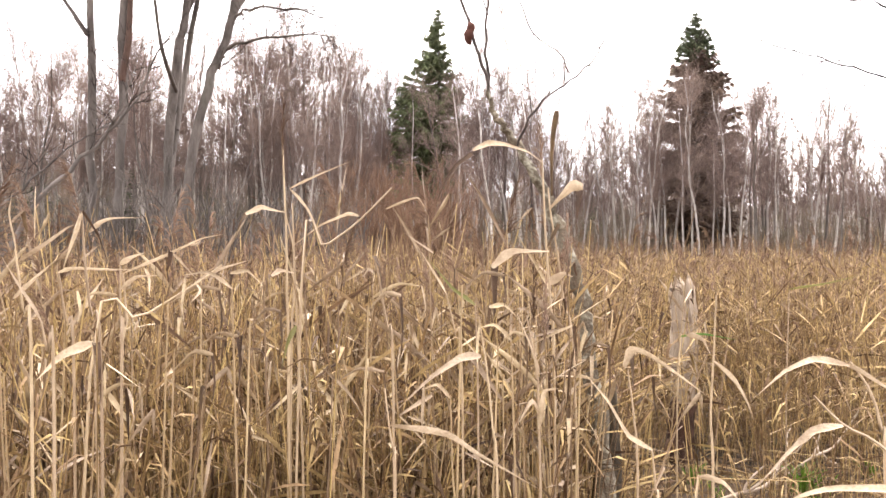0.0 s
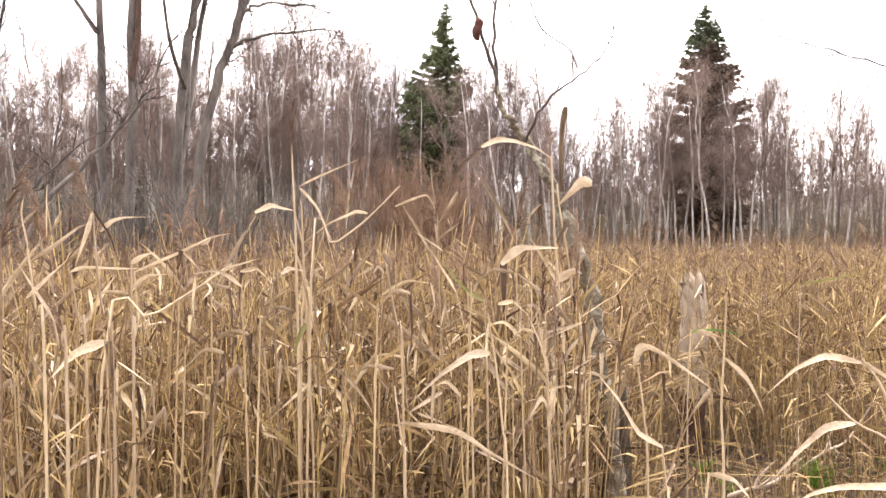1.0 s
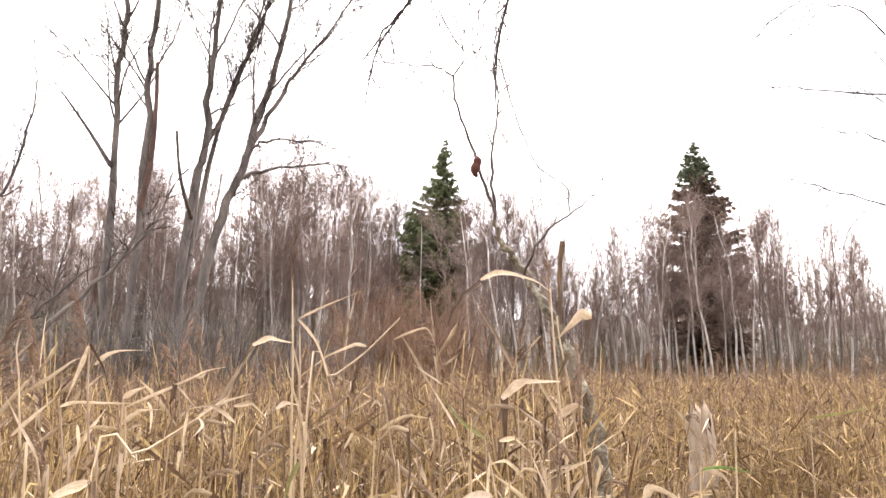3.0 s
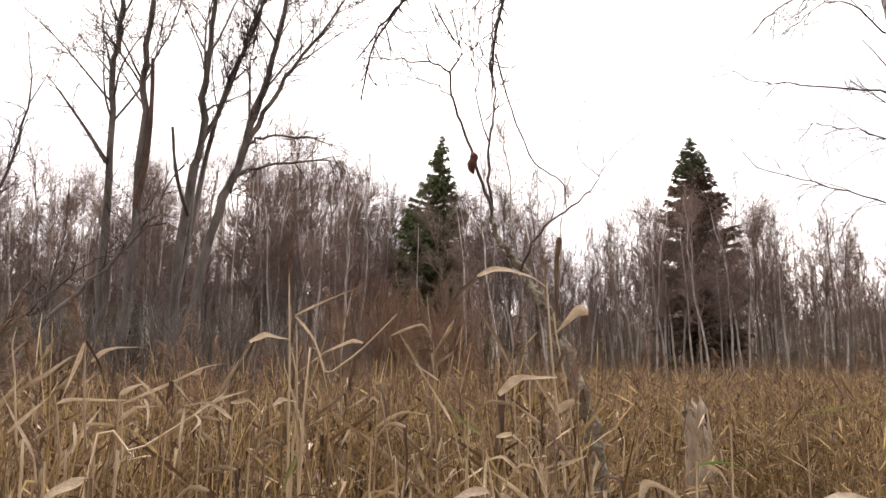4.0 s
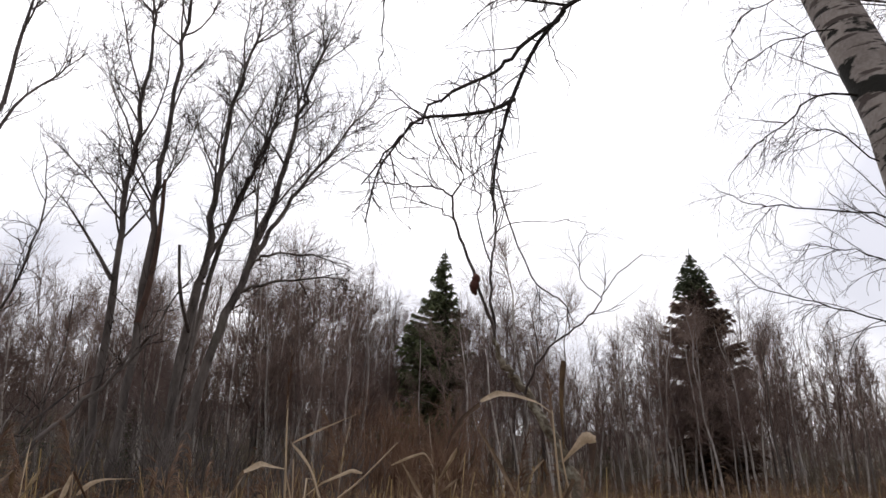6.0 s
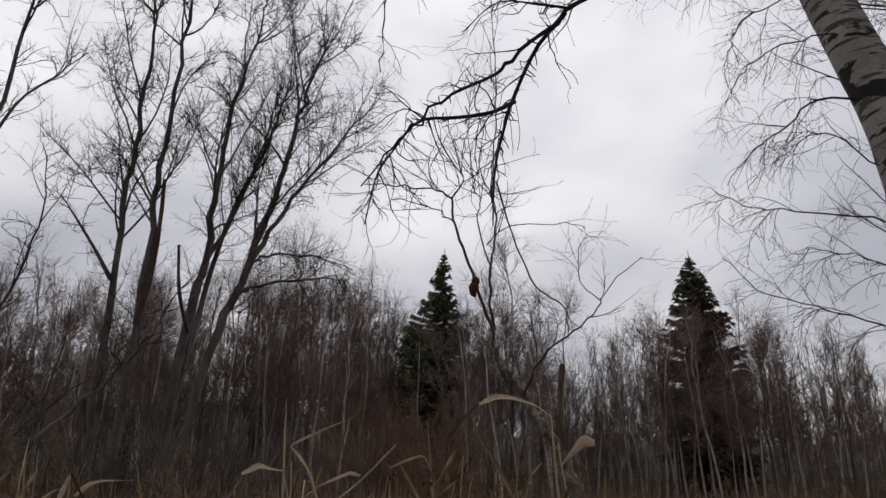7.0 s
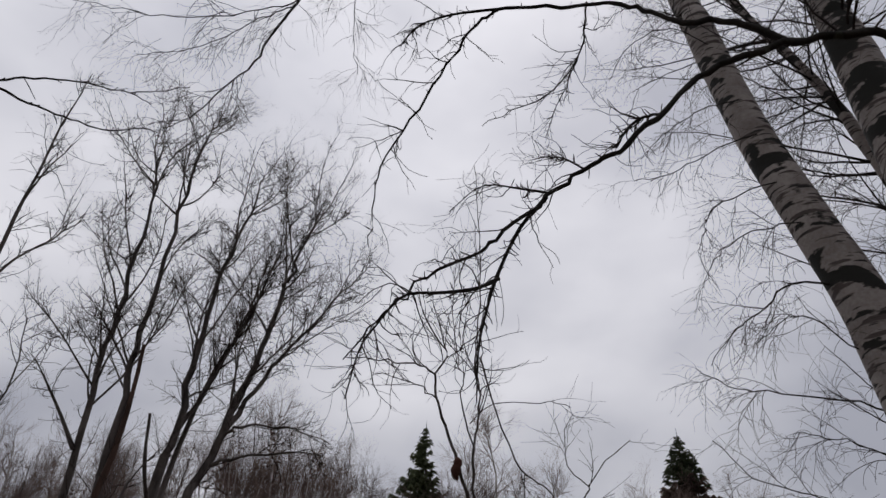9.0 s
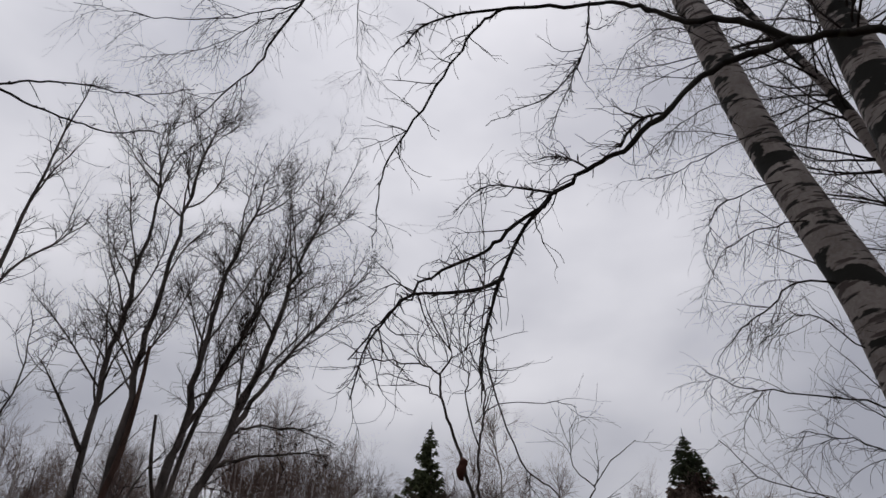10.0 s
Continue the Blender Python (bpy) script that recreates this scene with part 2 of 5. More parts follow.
def sweep(paths, sides=4, rng=None, lumps=0.0):
    """Round tapering tubes along many paths [(points, radii)]: corners and faces."""
    groups, verts, quads, start = {}, [], [], 0
    for pts, rad in paths:
        groups.setdefault(len(pts), []).append((pts, rad))
    for n, group in groups.items():
        P = np.array([g[0] for g in group], float)
        r = np.array([g[1] for g in group], float)
        t = np.gradient(P, axis=1)
        t /= np.linalg.norm(t, axis=2, keepdims=True) + 1e-9
        ref = np.where(np.abs(t[..., 2:3]) > 0.9, np.array([1.0, 0, 0]), np.array([0, 0, 1.0]))
        ref[:] = ref[:, n // 2:n // 2 + 1]
        u = np.cross(t, ref)
        u /= np.linalg.norm(u, axis=2, keepdims=True) + 1e-9
        w = np.cross(t, u)
        a = np.arange(sides) * 2 * np.pi / sides
        ring = u[:, :, None] * np.cos(a)[None, None, :, None] + w[:, :, None] * np.sin(a)[None, None, :, None]
        size = r[:, :, None, None] * np.ones((1, 1, sides, 1))
        if lumps and rng is not None:
            size = size * (1 + lumps * rng.uniform(-1, 1, size.shape))
        v = (P[:, :, None] + ring * size).reshape(-1, 3)
        m, i, j = np.meshgrid(np.arange(len(group)), np.arange(n - 1), np.arange(sides), indexing="ij")
        base = start + (m * n + i) * sides
        k = (j + 1) % sides
        quads.append(np.stack([base + j, base + k, base + sides + k, base + sides + j], -1).reshape(-1, 4))
        verts.append(v)
        start += len(v)
    return np.vstack(verts), np.vstack(quads)


def mesh(name, verts, quads, mat, smooth=True):
    me = bpy.data.meshes.new(name)
    quads = np.ascontiguousarray(quads, np.int32)
    me.vertices.add(len(verts))
    me.vertices.foreach_set("co", np.ascontiguousarray(verts, np.float32).ravel())
    me.loops.add(quads.size)
    me.loops.foreach_set("vertex_index", quads.ravel())
    me.polygons.add(len(quads))
    me.polygons.foreach_set("loop_start", np.arange(0, quads.size, 4, dtype=np.int32))
    me.polygons.foreach_set("use_smooth", np.full(len(quads), smooth))
    me.update(calc_edges=True)
    me.materials.append(mat)
    return me


def part(name, data, parent=None, label=""):
    ob = new(name, data)
    if parent:
        ob.parent = parent
    return tagged(ob, label)


def thing(name, place, label, category, group="", kind=""):
    ob = new(name)
    ob.location = place
    ob.empty_display_size = 0.2
    return tagged(ob, label, category, group, kind)


def offset(paths, place):
    o = np.array(tuple(place))
    return [(np.asarray(p) - o, r) for p, r in paths]


def unit(v):
    return v / (np.linalg.norm(v) + 1e-9)


def grow(rng, parents, count, span, length, angle, lift, wander, segments, thick, fade=0.5, thin=0.15, side=None, bend=0.0):
    """Shoots from the parents [(points, radii)]: count each, along span of it, leaving by angle degrees, bending up by lift;
    bend: how far each curves steadily to a side of its own."""
    out = []
    for pts, rad in parents:
        pts = np.asarray(pts)
        k = count if isinstance(count, int) else int(rng.integers(count[0], count[1] + 1))
        whole = np.linalg.norm(np.diff(pts, axis=0), axis=1).sum()
        for f in np.sort(rng.uniform(span[0], span[1], k)):
            x = f * (len(pts) - 1)
            i = min(int(x), len(pts) - 2)
            at = pts[i] + (pts[i + 1] - pts[i]) * (x - i)
            r0 = rad[i] + (rad[i + 1] - rad[i]) * (x - i)
            t = unit(pts[i + 1] - pts[i])
            n = unit(np.cross(t, rng.normal(size=3)))
            if side is not None:
                n = unit(n + np.array(side))
            a = radians(rng.normal(angle, angle * 0.22))
            d = unit(t * math.cos(a) + n * math.sin(a))
            size = length * rng.uniform(0.55, 1.25) * (1 - fade * (f - span[0]) / max(1e-6, span[1] - span[0]))
            if length < 0:
                size = -length * whole * rng.uniform(0.6, 1.25) * (1 - fade * f)
            step, line = size / segments, [at]
            curl = rng.normal(size=3) * bend / segments
            for s in range(segments):
                d = unit(d + np.array([0, 0, lift * step / max(size, 1e-6) * 2]) + curl + rng.normal(size=3) * wander)
                line.append(line[-1] + d * step)
            rr = min(thick, r0 * 0.75)
            out.append((np.array(line), np.linspace(rr, max(rr * thin, 0.0006), segments + 1)))
    return out


# ---------------------------------------------------------------- ground
def ground_sheet():
    rings = np.concatenate([[0.0], np.geomspace(0.6, 60, 46), np.geomspace(75, 2500, 14)])
    turns = 96
    verts, quads = [], []
    for r in rings:
        for j in range(turns):
            a = 2 * math.pi * j / turns
            x, y = r * math.cos(a), r * math.sin(a)
            h = (0.07 * noise.noise((x * 0.6, y * 0.6, 0)) + 0.035 * noise.noise((x * 2.1, y * 2.1, 3))) if r < 70 else 0.0
            verts.append((x, y, h))
    for i in range(len(rings) - 1):
        for j in range(turns):
            k = (j + 1) % turns
            quads.append((i * turns + j, (i + 1) * turns + j, (i + 1) * turns + k, i * turns + k))
    ob = new("ground", mesh("ground", np.array(verts), np.array(quads), SOIL))
    return tagged(ob, "damp brown marsh ground with reed litter and moss", "ground", kind="structure")


ground_sheet()


# ---------------------------------------------------------------- the far wood
def build_birch(seed, height, spread, bark, twig, label, category="birch", name="birch_tree", group="birches at the edge of the wood"):
    """A slim bare birch: wavering trunk, rising limbs, fine twigs that fill the crown."""
    rng = np.random.default_rng(seed)
    root = thing(name, (0, 0, 0), label, category, group)
    z = np.linspace(-0.15, height, 9)
    sway = np.cumsum(rng.normal(size=(9, 2)), axis=0) * 0.017 * height * np.linspace(0, 1, 9)[:, None]
    pts = np.column_stack([sway, z])
    trunk = (pts, 0.0066 * height * (1 - np.linspace(0, 1, 9)) ** 0.9 + 0.012)
    limbs = grow(rng, [trunk], int(14 + height), (0.3, 0.985), spread, 40, 0.26, 0.10, 4, 0.024, 0.45, 0.3, bend=0.4)
    boughs = grow(rng, limbs + [trunk], (5, 8), (0.25, 1.0), spread * 0.44, 42, 0.1, 0.12, 2, 0.012, 0.3, 0.5, bend=0.4)
    twigs = grow(rng, boughs, (4, 6), (0.1, 1.0), spread * 0.28, 48, 0.05, 0.15, 1, 0.008, 0.3, 0.6)
    part("trunk", mesh("birch_trunk", *sweep([trunk], 7), bark), root)
    v1, q1 = sweep(limbs, 3)
    v2, q2 = sweep(boughs + twigs, 3)
    tagged(part("crown", mesh("birch_crown", np.vstack([v1, v2]), np.vstack([q1, q2 + len(v1)]), twig), root), kind="stuff")
    return root


def build_brush(seed, height, width, stems, mat, label, name="bush", category="bush", group="bushes before the wood", fine=3, split=False):
    """A bare many-stemmed bush."""
    rng = np.random.default_rng(seed)
    root = thing(name, (0, 0, 0), label, category, group)
    paths = []
    for i in range(stems):
        a, lean = rng.uniform(0, 2 * math.pi), rng.uniform(0.05, 0.55)
        h = height * rng.uniform(0.55, 1.0)
        foot = np.array([math.cos(a), math.sin(a), 0]) * width * 0.35 * rng.uniform(0, 1)
        tip = foot + np.array([math.cos(a) * lean * h * 0.6, math.sin(a) * lean * h * 0.6, h])
        mid = (foot + tip) / 2 + rng.normal(size=3) * 0.05 * h
        paths.append((smooth_path([foot - np.array([0, 0, 0.1]), mid, tip], 6), np.linspace(0.024, 0.008, 6)))
    boughs = grow(rng, paths, (6, 9), (0.15, 1.0), height * 0.30, 36, 0.3, 0.14, 2, 0.015, 0.4, 0.6)
    twigs = grow(rng, boughs, (fine, fine + 2), (0.15, 1.0), height * 0.15, 38, 0.2, 0.14, 1, 0.012, 0.3, 0.7)
    if split:
        for path in paths:
            part("stem", mesh("stem", *sweep([path], 5), mat), root)
        tagged(part("twig_spray", mesh("twig_spray", *sweep(boughs + twigs, 3), mat), root), kind="stuff")
        return root
    v1, q1 = sweep(paths, 4)
    v2, q2 = sweep(boughs + twigs, 3)
    tagged(part("branchwork", mesh("branchwork", np.vstack([v1, v2]), np.vstack([q1, q2 + len(v1)]), mat), root), kind="stuff")
    return root


def build_spruce(seed, height, shape, mat, label, cones=0.0, dense=1.0, lean=0.0, name="spruce_tree", group="spruces of the wood"):
    """A spruce: straight trunk, boughs that sag and turn up, hung with needle sprays; shape: (share of the height, reach)
    pairs from foot to tip; lean: how much barer one flank is."""
    rng = np.random.default_rng(seed)
    root = thing(name, (0, 0, 0), label, "spruce", group)
    trunk = (np.column_stack([np.zeros((6, 2)), np.linspace(-0.2, height, 6)]), np.linspace(0.012 * height, 0.012, 6))
    part("trunk", mesh("spruce_trunk", *sweep([trunk], 8), BARK_FAR), root)
    lower, upper = [], []
    share, reaches = zip(*shape)
    for i in range(int(height * 27 * min(dense, 1.6))):
        f = rng.uniform(0.02, 1.0) ** 0.92
        z = height * (0.06 + 0.93 * f)
        a = rng.uniform(0, 2 * math.pi)
        flank = max(0.0, math.cos(a))
        if rng.uniform() < lean * flank * 0.75:
            continue
        clump = 0.9 + 0.13 * noise.noise((math.cos(a) * 1.7, math.sin(a) * 1.7, z * 0.9 + seed))
        r = float(np.interp(f, share, reaches)) * clump * (1 - 0.45 * lean * flank) * rng.choice([0.55, 0.75, 0.9, 1.0, 1.08]) + 0.03
        d = np.array([math.cos(a), math.sin(a), 0])
        rise = 0.5 * f - 0.32
        bough = smooth_path([(0, 0, z), tuple(d * r * 0.55 + np.array([0, 0, z + rise * r * 0.5 - 0.05 * r])),
                             tuple(d * r + np.array([0, 0, z + rise * r + 0.08 * r]))], 5)
        shoots = [(bough, np.linspace(0.05, 0.015, 5))]
        for s in range(max(int(4 * dense), int(r * 11 * dense))):
            u = rng.uniform(0.18, 1.0)
            p = bough[min(3, int(u * 4))] + (bough[min(4, int(u * 4) + 1)] - bough[min(3, int(u * 4))]) * (u * 4 % 1)
            out = d * 0.6 + np.array([-d[1], d[0], 0]) * rng.choice([-1, 1]) * rng.uniform(0.2, 0.8)
            slim = min(1.0, 0.35 + 4.0 * (1 - f))
            size = rng.uniform(0.2, 0.5) * slim
            q = p + out * size + np.array([0, 0, -0.35 * size * rng.uniform(0.2, 2.4)])
            shoots.append((np.array([p, q]), np.array([0.062 * slim, 0.010])))
        (upper if (not cones or f > cones + rng.normal() * 0.03) else lower).extend(shoots)
    tip = (np.array([[0, 0, height - 0.7], [0, 0, height - 0.2], [0, 0, height + 0.35]]), np.array([0.05, 0.035, 0.01]))
    upper.append(tip)
    part("crown", mesh("spruce_crown", *sweep(upper, 3), mat), root)
    if lower:
        part("lower_crown", mesh("spruce_lower_crown", *sweep(lower, 3), NEEDLE_CONE), root, "brownish boughs hung with cones")
    return root


def stand(ob, bearing, reach, scale=1.0, turn=0.0, lean=0.0):
    p = spot(bearing, 0, reach)
    return copy_thing(ob, Matrix.Translation(p) @ Matrix.Rotation(radians(lean), 4, "Y") @ Matrix.Rotation(radians(turn), 4, "Z") @ Matrix.Diagonal((scale, scale, scale, 1)))


def place(ob, bearing, reach, turn=0.0):
    ob.matrix_basis = Matrix.Translation(spot(bearing, 0, reach)) @ Matrix.Rotation(radians(turn), 4, "Z")
    return ob


rng = np.random.default_rng(11)
place(build_spruce(3, 16.1, ((0, 3.0), (0.5, 2.75), (0.69, 2.1), (0.81, 1.35), (0.91, 0.75), (1, 0.12)), NEEDLE,
                   "tall spruce with a green tip and brownish cone-hung boughs", cones=0.80, dense=2.2), -20.4, 44)
place(build_spruce(8, 16.9, ((0, 3.4), (0.5, 3.3), (0.66, 2.8), (0.74, 2.0), (0.82, 1.15), (0.92, 0.7), (1, 0.12)), NEEDLE_GREEN,
                   "green spruce with a ragged crown behind bare birches", dense=2.2, lean=1.0), 0.35, 43)
small_spruce = build_spruce(21, 6.0, ((0, 1.7), (0.5, 1.0), (1, 0.08)), NEEDLE, "small dark spruce in the undergrowth of the wood", dense=0.6)
place(small_spruce, 27.5, 52)
for bearing, reach, scale in ((24.5, 50, 1.2), (30.5, 49, 1.25), (32.5, 55, 1.0), (6.4, 50, 1.3), (19.0, 58, 1.2),
                              (-12.4, 60, 1.05), (-14.6, 62, 0.9), (-32.0, 62, 0.95), (-29.0, 66, 0.85), (36.0, 50, 1.3), (-36.0, 60, 1.0), (15.5, 55, 1.1)):
    stand(small_spruce, bearing, reach, scale, rng.uniform(0, 360))

birches = [build_birch(40 + k, h, s, BIRCH_FAR if k % 4 != 2 else BARK_FAR, TWIG_HAZED,
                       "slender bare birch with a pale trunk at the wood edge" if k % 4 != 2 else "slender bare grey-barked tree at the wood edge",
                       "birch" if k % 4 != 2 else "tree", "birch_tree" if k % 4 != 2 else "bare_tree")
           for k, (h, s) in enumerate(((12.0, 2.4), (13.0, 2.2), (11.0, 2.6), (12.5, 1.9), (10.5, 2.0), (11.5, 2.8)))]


def crown_line(bearing):
    """Height of the wood's upper edge, as an angle in degrees, along the bearings."""
    return float(np.interp(bearing, (-40, -33, -31, -27, -23, -17, -13.5, -11, -7.4, -4, 2, 6.8, 10.5, 14, 22, 34, 40),
                           (8.5, 8.5, 10.6, 11.8, 13.4, 13.8, 12.8, 9.8, 13.8, 14.6, 13.8, 15.4, 17.2, 16.6, 15.6, 14.8, 14.6)))


first = set()
for i in range(178):
    bearing = -39 + 78 * (i + rng.uniform(-0.4, 0.4)) / 111 if i < 112 else rng.uniform(3, 38) if i < 166 else rng.uniform(-38, -24)
    reach = rng.uniform(38, 56)
    k = int(rng.integers(0, 6))
    top = math.tan(radians(crown_line(bearing) * rng.uniform(0.82, 1.08))) * reach + 1.6
    scale = max(0.45, top / (12.0, 13.0, 11.0, 12.5, 10.5, 11.5)[k])
    if k in first:
        stand(birches[k], bearing, reach, scale, rng.uniform(0, 360), rng.normal() * 2.6)
    else:
        first.add(k)
        place(birches[k], bearing, reach / scale)

for bearing, reach, high in ((-16.2, 39, 0.80), (-17.5, 37, 0.70), (-18.4, 40, 0.86), (-19.6, 38, 0.76), (-20.8, 37, 0.8), (-21.7, 39, 0.72), (-22.4, 36, 0.78), (-23.4, 39, 0.84), (-13.0, 40, 0.7), (-26.2, 40, 0.72), (-8.2, 38, 0.86), (-9.6, 40, 0.72), (-1.6, 30, 0.72), (-3.2, 31, 0.8), (-4.4, 29, 0.7), (8.6, 33, 0.9), (11.2, 36, 0.95), (7.2, 37, 0.95), (9.6, 38, 1.0), (13.4, 37, 0.95)):
    stand(birches[(0, 1, 3, 4)[int(reach) % 4]], bearing, reach, high, rng.uniform(0, 360), rng.normal() * 2.6)


for bearing, reach, high in ((9.9, 42, 1.30), (11.5, 41, 1.36), (12.6, 43, 1.45), (8.4, 40, 1.12), (14.8, 43, 1.25), (18.0, 43, 1.15), (-3.6, 40, 1.08), (-5.4, 42, 1.2), (-0.6, 38, 1.0), (-1.3, 40, 1.12), (-2.2, 39, 1.06), (-0.2, 41, 0.95), (-2.9, 41, 1.15), (-15.2, 41, 0.85), (-16.6, 40, 0.92), (-17.6, 42, 0.98), (-18.6, 41, 0.9), (-22.2, 42, 0.95), (-23.2, 40, 0.88), (-24.4, 42, 0.88), (-25.6, 41, 0.8), (-6.6, 41, 1.36), (-7.6, 42, 1.22), (-8.4, 41, 1.05)):
    stand(birches[int(reach) % 4], bearing, reach, high, rng.uniform(0, 360), rng.normal() * 2.6)


def deep_wood():
    """What closes the wood behind its edge: thin trunks and brush too far to count."""
    r = np.random.default_rng(5)
    trunks = []
    for i in range(600):
        b, d = r.uniform(-48, 48), r.uniform(56, 100)
        h = (math.tan(radians(crown_line(max(-40, min(40, b))) * r.uniform(0.5, 1.0))) * d + 1.6)
        p = np.array(spot(b, 0, d))
        top = p + np.array([r.normal() * 0.5, r.normal() * 0.5, h])
        trunks.append((smooth_path([p, (p + top) / 2 + r.normal(size=3) * 0.15, top], 5), np.linspace(0.13, 0.02, 5)))
    limbs = grow(r, trunks, 16, (0.05, 1.0), 2.4, 42, 0.35, 0.12, 1, 0.040, 0.5, 0.5)
    twigs = grow(r, limbs, 5, (0.15, 1.0), 1.1, 40, 0.1, 0.15, 1, 0.030, 0.3, 0.7)
    rear = []
    for i in range(520):
        b, d = r.uniform(-48, 48), r.uniform(100, 170)
        p = np.array(spot(b, 0, d))
        rear.append((np.array([p, p + np.array([r.normal(), r.normal(), r.uniform(6, 15)])]), np.array([0.3, 0.08])))
    limbs += grow(r, rear, 12, (0.03, 1.0), 4.0, 46, 0.35, 0.12, 1, 0.12, 0.5, 0.5)
    trunks = [(smooth_path(p, 5), np.interp(np.linspace(0, 1, 5), (0, 1), q)) for p, q in rear] + trunks
    v1, q1 = sweep(trunks, 4)
    v2, q2 = sweep(limbs + twigs, 3)
    ob = new("deep_wood_trunk", mesh("deep_wood_trunk", v1, q1, BIRCH_FAR))
    tagged(ob, "thin pale trunks crowded deep inside the wood", "woodland", kind="stuff")
    ob = new("deep_wood", mesh("deep_wood", v2, q2, TWIG_HAZED))
    tagged(ob, "dense grey-brown bare wood, its colour paled for distance haze", "woodland", kind="stuff")


deep_wood()


def distant_wood():
    """The wood's far side: a ragged brown rise all round the horizon, behind everything."""
    turns, verts, quads = 720, [], []
    for ring, (d, lift) in enumerate(((185, 0.0), (190, 0.55), (198, 1.0), (260, 0.9))):
        for j in range(turns):
            a = 2 * math.pi * j / turns
            x, y = d * math.cos(a), d * math.sin(a)
            h = (18 + 5 * max(-1.0, min(1.0, -x / 60)) if y > 0 else 15) + 2 + 3.0 * noise.noise((x * 0.03, y * 0.03, 1)) + 1.8 * noise.noise((x * 0.16, y * 0.16, 4)) + 1.5 * noise.noise((x * 0.7, y * 0.7, 8))
            verts.append((x, y, -0.3 + h * lift))
    for i in range(3):
        for j in range(turns):
            k = (j + 1) % turns
            quads.append((i * turns + j, i * turns + k, (i + 1) * turns + k, (i + 1) * turns + j))
    ob = new("backdrop", mesh("backdrop", np.array(verts), np.array(quads), HAZE_WOOD, False))
    tagged(ob, "distant brown woods closing the horizon all round", "woodland", kind="structure")


distant_wood()


def thicket():
    """Undergrowth between the trunks, too dense to count."""
    r = np.random.default_rng(6)
    stems = []
    for i in range(1300):
        b, d = r.uniform(-44, 44), r.uniform(46, 66)
        h = r.uniform(2.4, 5.4) * (1.35 if b > -5 else 1.0)
        p = np.array(spot(b, -0.1, d))
        stems.append((np.array([p, p + np.array([r.normal() * 0.3, r.normal() * 0.3, h * 0.5]), p + np.array([r.normal() * 0.7, r.normal() * 0.7, h])]), np.array([0.035, 0.025, 0.014])))
    boughs = grow(r, stems, 9, (0.08, 1.0), 1.2, 42, 0.2, 0.15, 1, 0.026, 0.4, 0.7)
    twigs = grow(r, boughs, 3, (0.2, 1.0), 0.6, 42, 0.1, 0.15, 1, 0.020, 0.3, 0.8)
    v1, q1 = sweep(stems, 3)
    v2, q2 = sweep(boughs + twigs, 3)
    ob = new("thicket", mesh("thicket", np.vstack([v1, v2]), np.vstack([q1, q2 + len(v1)]), UNDERGROWTH_HAZED))
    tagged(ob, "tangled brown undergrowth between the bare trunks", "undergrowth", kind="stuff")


thicket()

brush = [build_brush(70, 4.2, 3.2, 26, UNDERGROWTH_HAZED, "tangled bare grey-brown bush before the wood"),
         build_brush(71, 3.4, 3.6, 24, UNDERGROWTH_HAZED, "tangled bare grey-brown bush before the wood")]
place(brush[0], 36.0, 34)
place(brush[1], -36.0, 36)
for i in range(34):
    bearing = -40 + 80 * (i + rng.uniform(-0.4, 0.4)) / 33
    stand(brush[i % 2], bearing, rng.uniform(38, 50), rng.uniform(0.7, 1.15) * (1.2 if bearing > -4 else 0.85), rng.uniform(0, 360))
willow = [build_brush(80, 4.8, 3.4, 34, TWIG_RED, "reddish-brown bare willow bush rising behind the reeds", "willow_bush", "willow", "reddish willows", 4, True),
          build_brush(81, 4.0, 3.6, 34, TWIG_RED, "reddish-brown bare willow bush rising behind the reeds", "willow_bush", "willow", "reddish willows", 4, True)]
place(willow[0], 3.2, 24)
place(willow[1], 6.4, 25)
for bearing, reach, scale in ((1.0, 26, 0.95), (4.6, 27, 1.05), (8.0, 27, 0.85), (10.5, 28, 0.8), (-0.5, 28, 0.8), (-15, 33, 0.5), (14.0, 29, 0.7), (20, 30, 0.6)):
    stand(willow[int(reach) % 2], bearing, reach, scale, rng.uniform(0, 360))


low_willow = build_brush(82, 4.2, 3.6, 26, TWIG_RED, "low reddish-brown willow scrub at the edge of the reeds", "willow_bush", "willow", "low willows", 4)
place(low_willow, 39.0, 30)
for i in range(26):
    stand(low_willow, -38 + 76 * (i + rng.uniform(-0.4, 0.4)) / 25, rng.uniform(31, 37), rng.uniform(0.38, 0.56), rng.uniform(0, 360))

young = [build_brush(90, 3.4, 2.2, 13, ALDER, "thin bare young growth before the alders", "young_growth", "bush", "young growth", 2, True),
         build_brush(91, 3.0, 2.4, 12, ALDER, "thin bare young growth before the alders", "young_growth", "bush", "young growth", 2, True)]
place(young[0], 20.4, 12.0)
place(young[1], 26.4, 12.2)
for bearing, reach, scale in ((23.4, 12.4, 1.0), (17.6, 12.6, 0.9), (29.6, 12.8, 1.0), (14.2, 14.0, 0.85), (33.0, 13.0, 0.9), (11.5, 15.5, 0.9), (8.6, 17.0, 0.9)):
    stand(young[int(bearing) % 2], bearing, reach, scale, rng.uniform(0, 360))


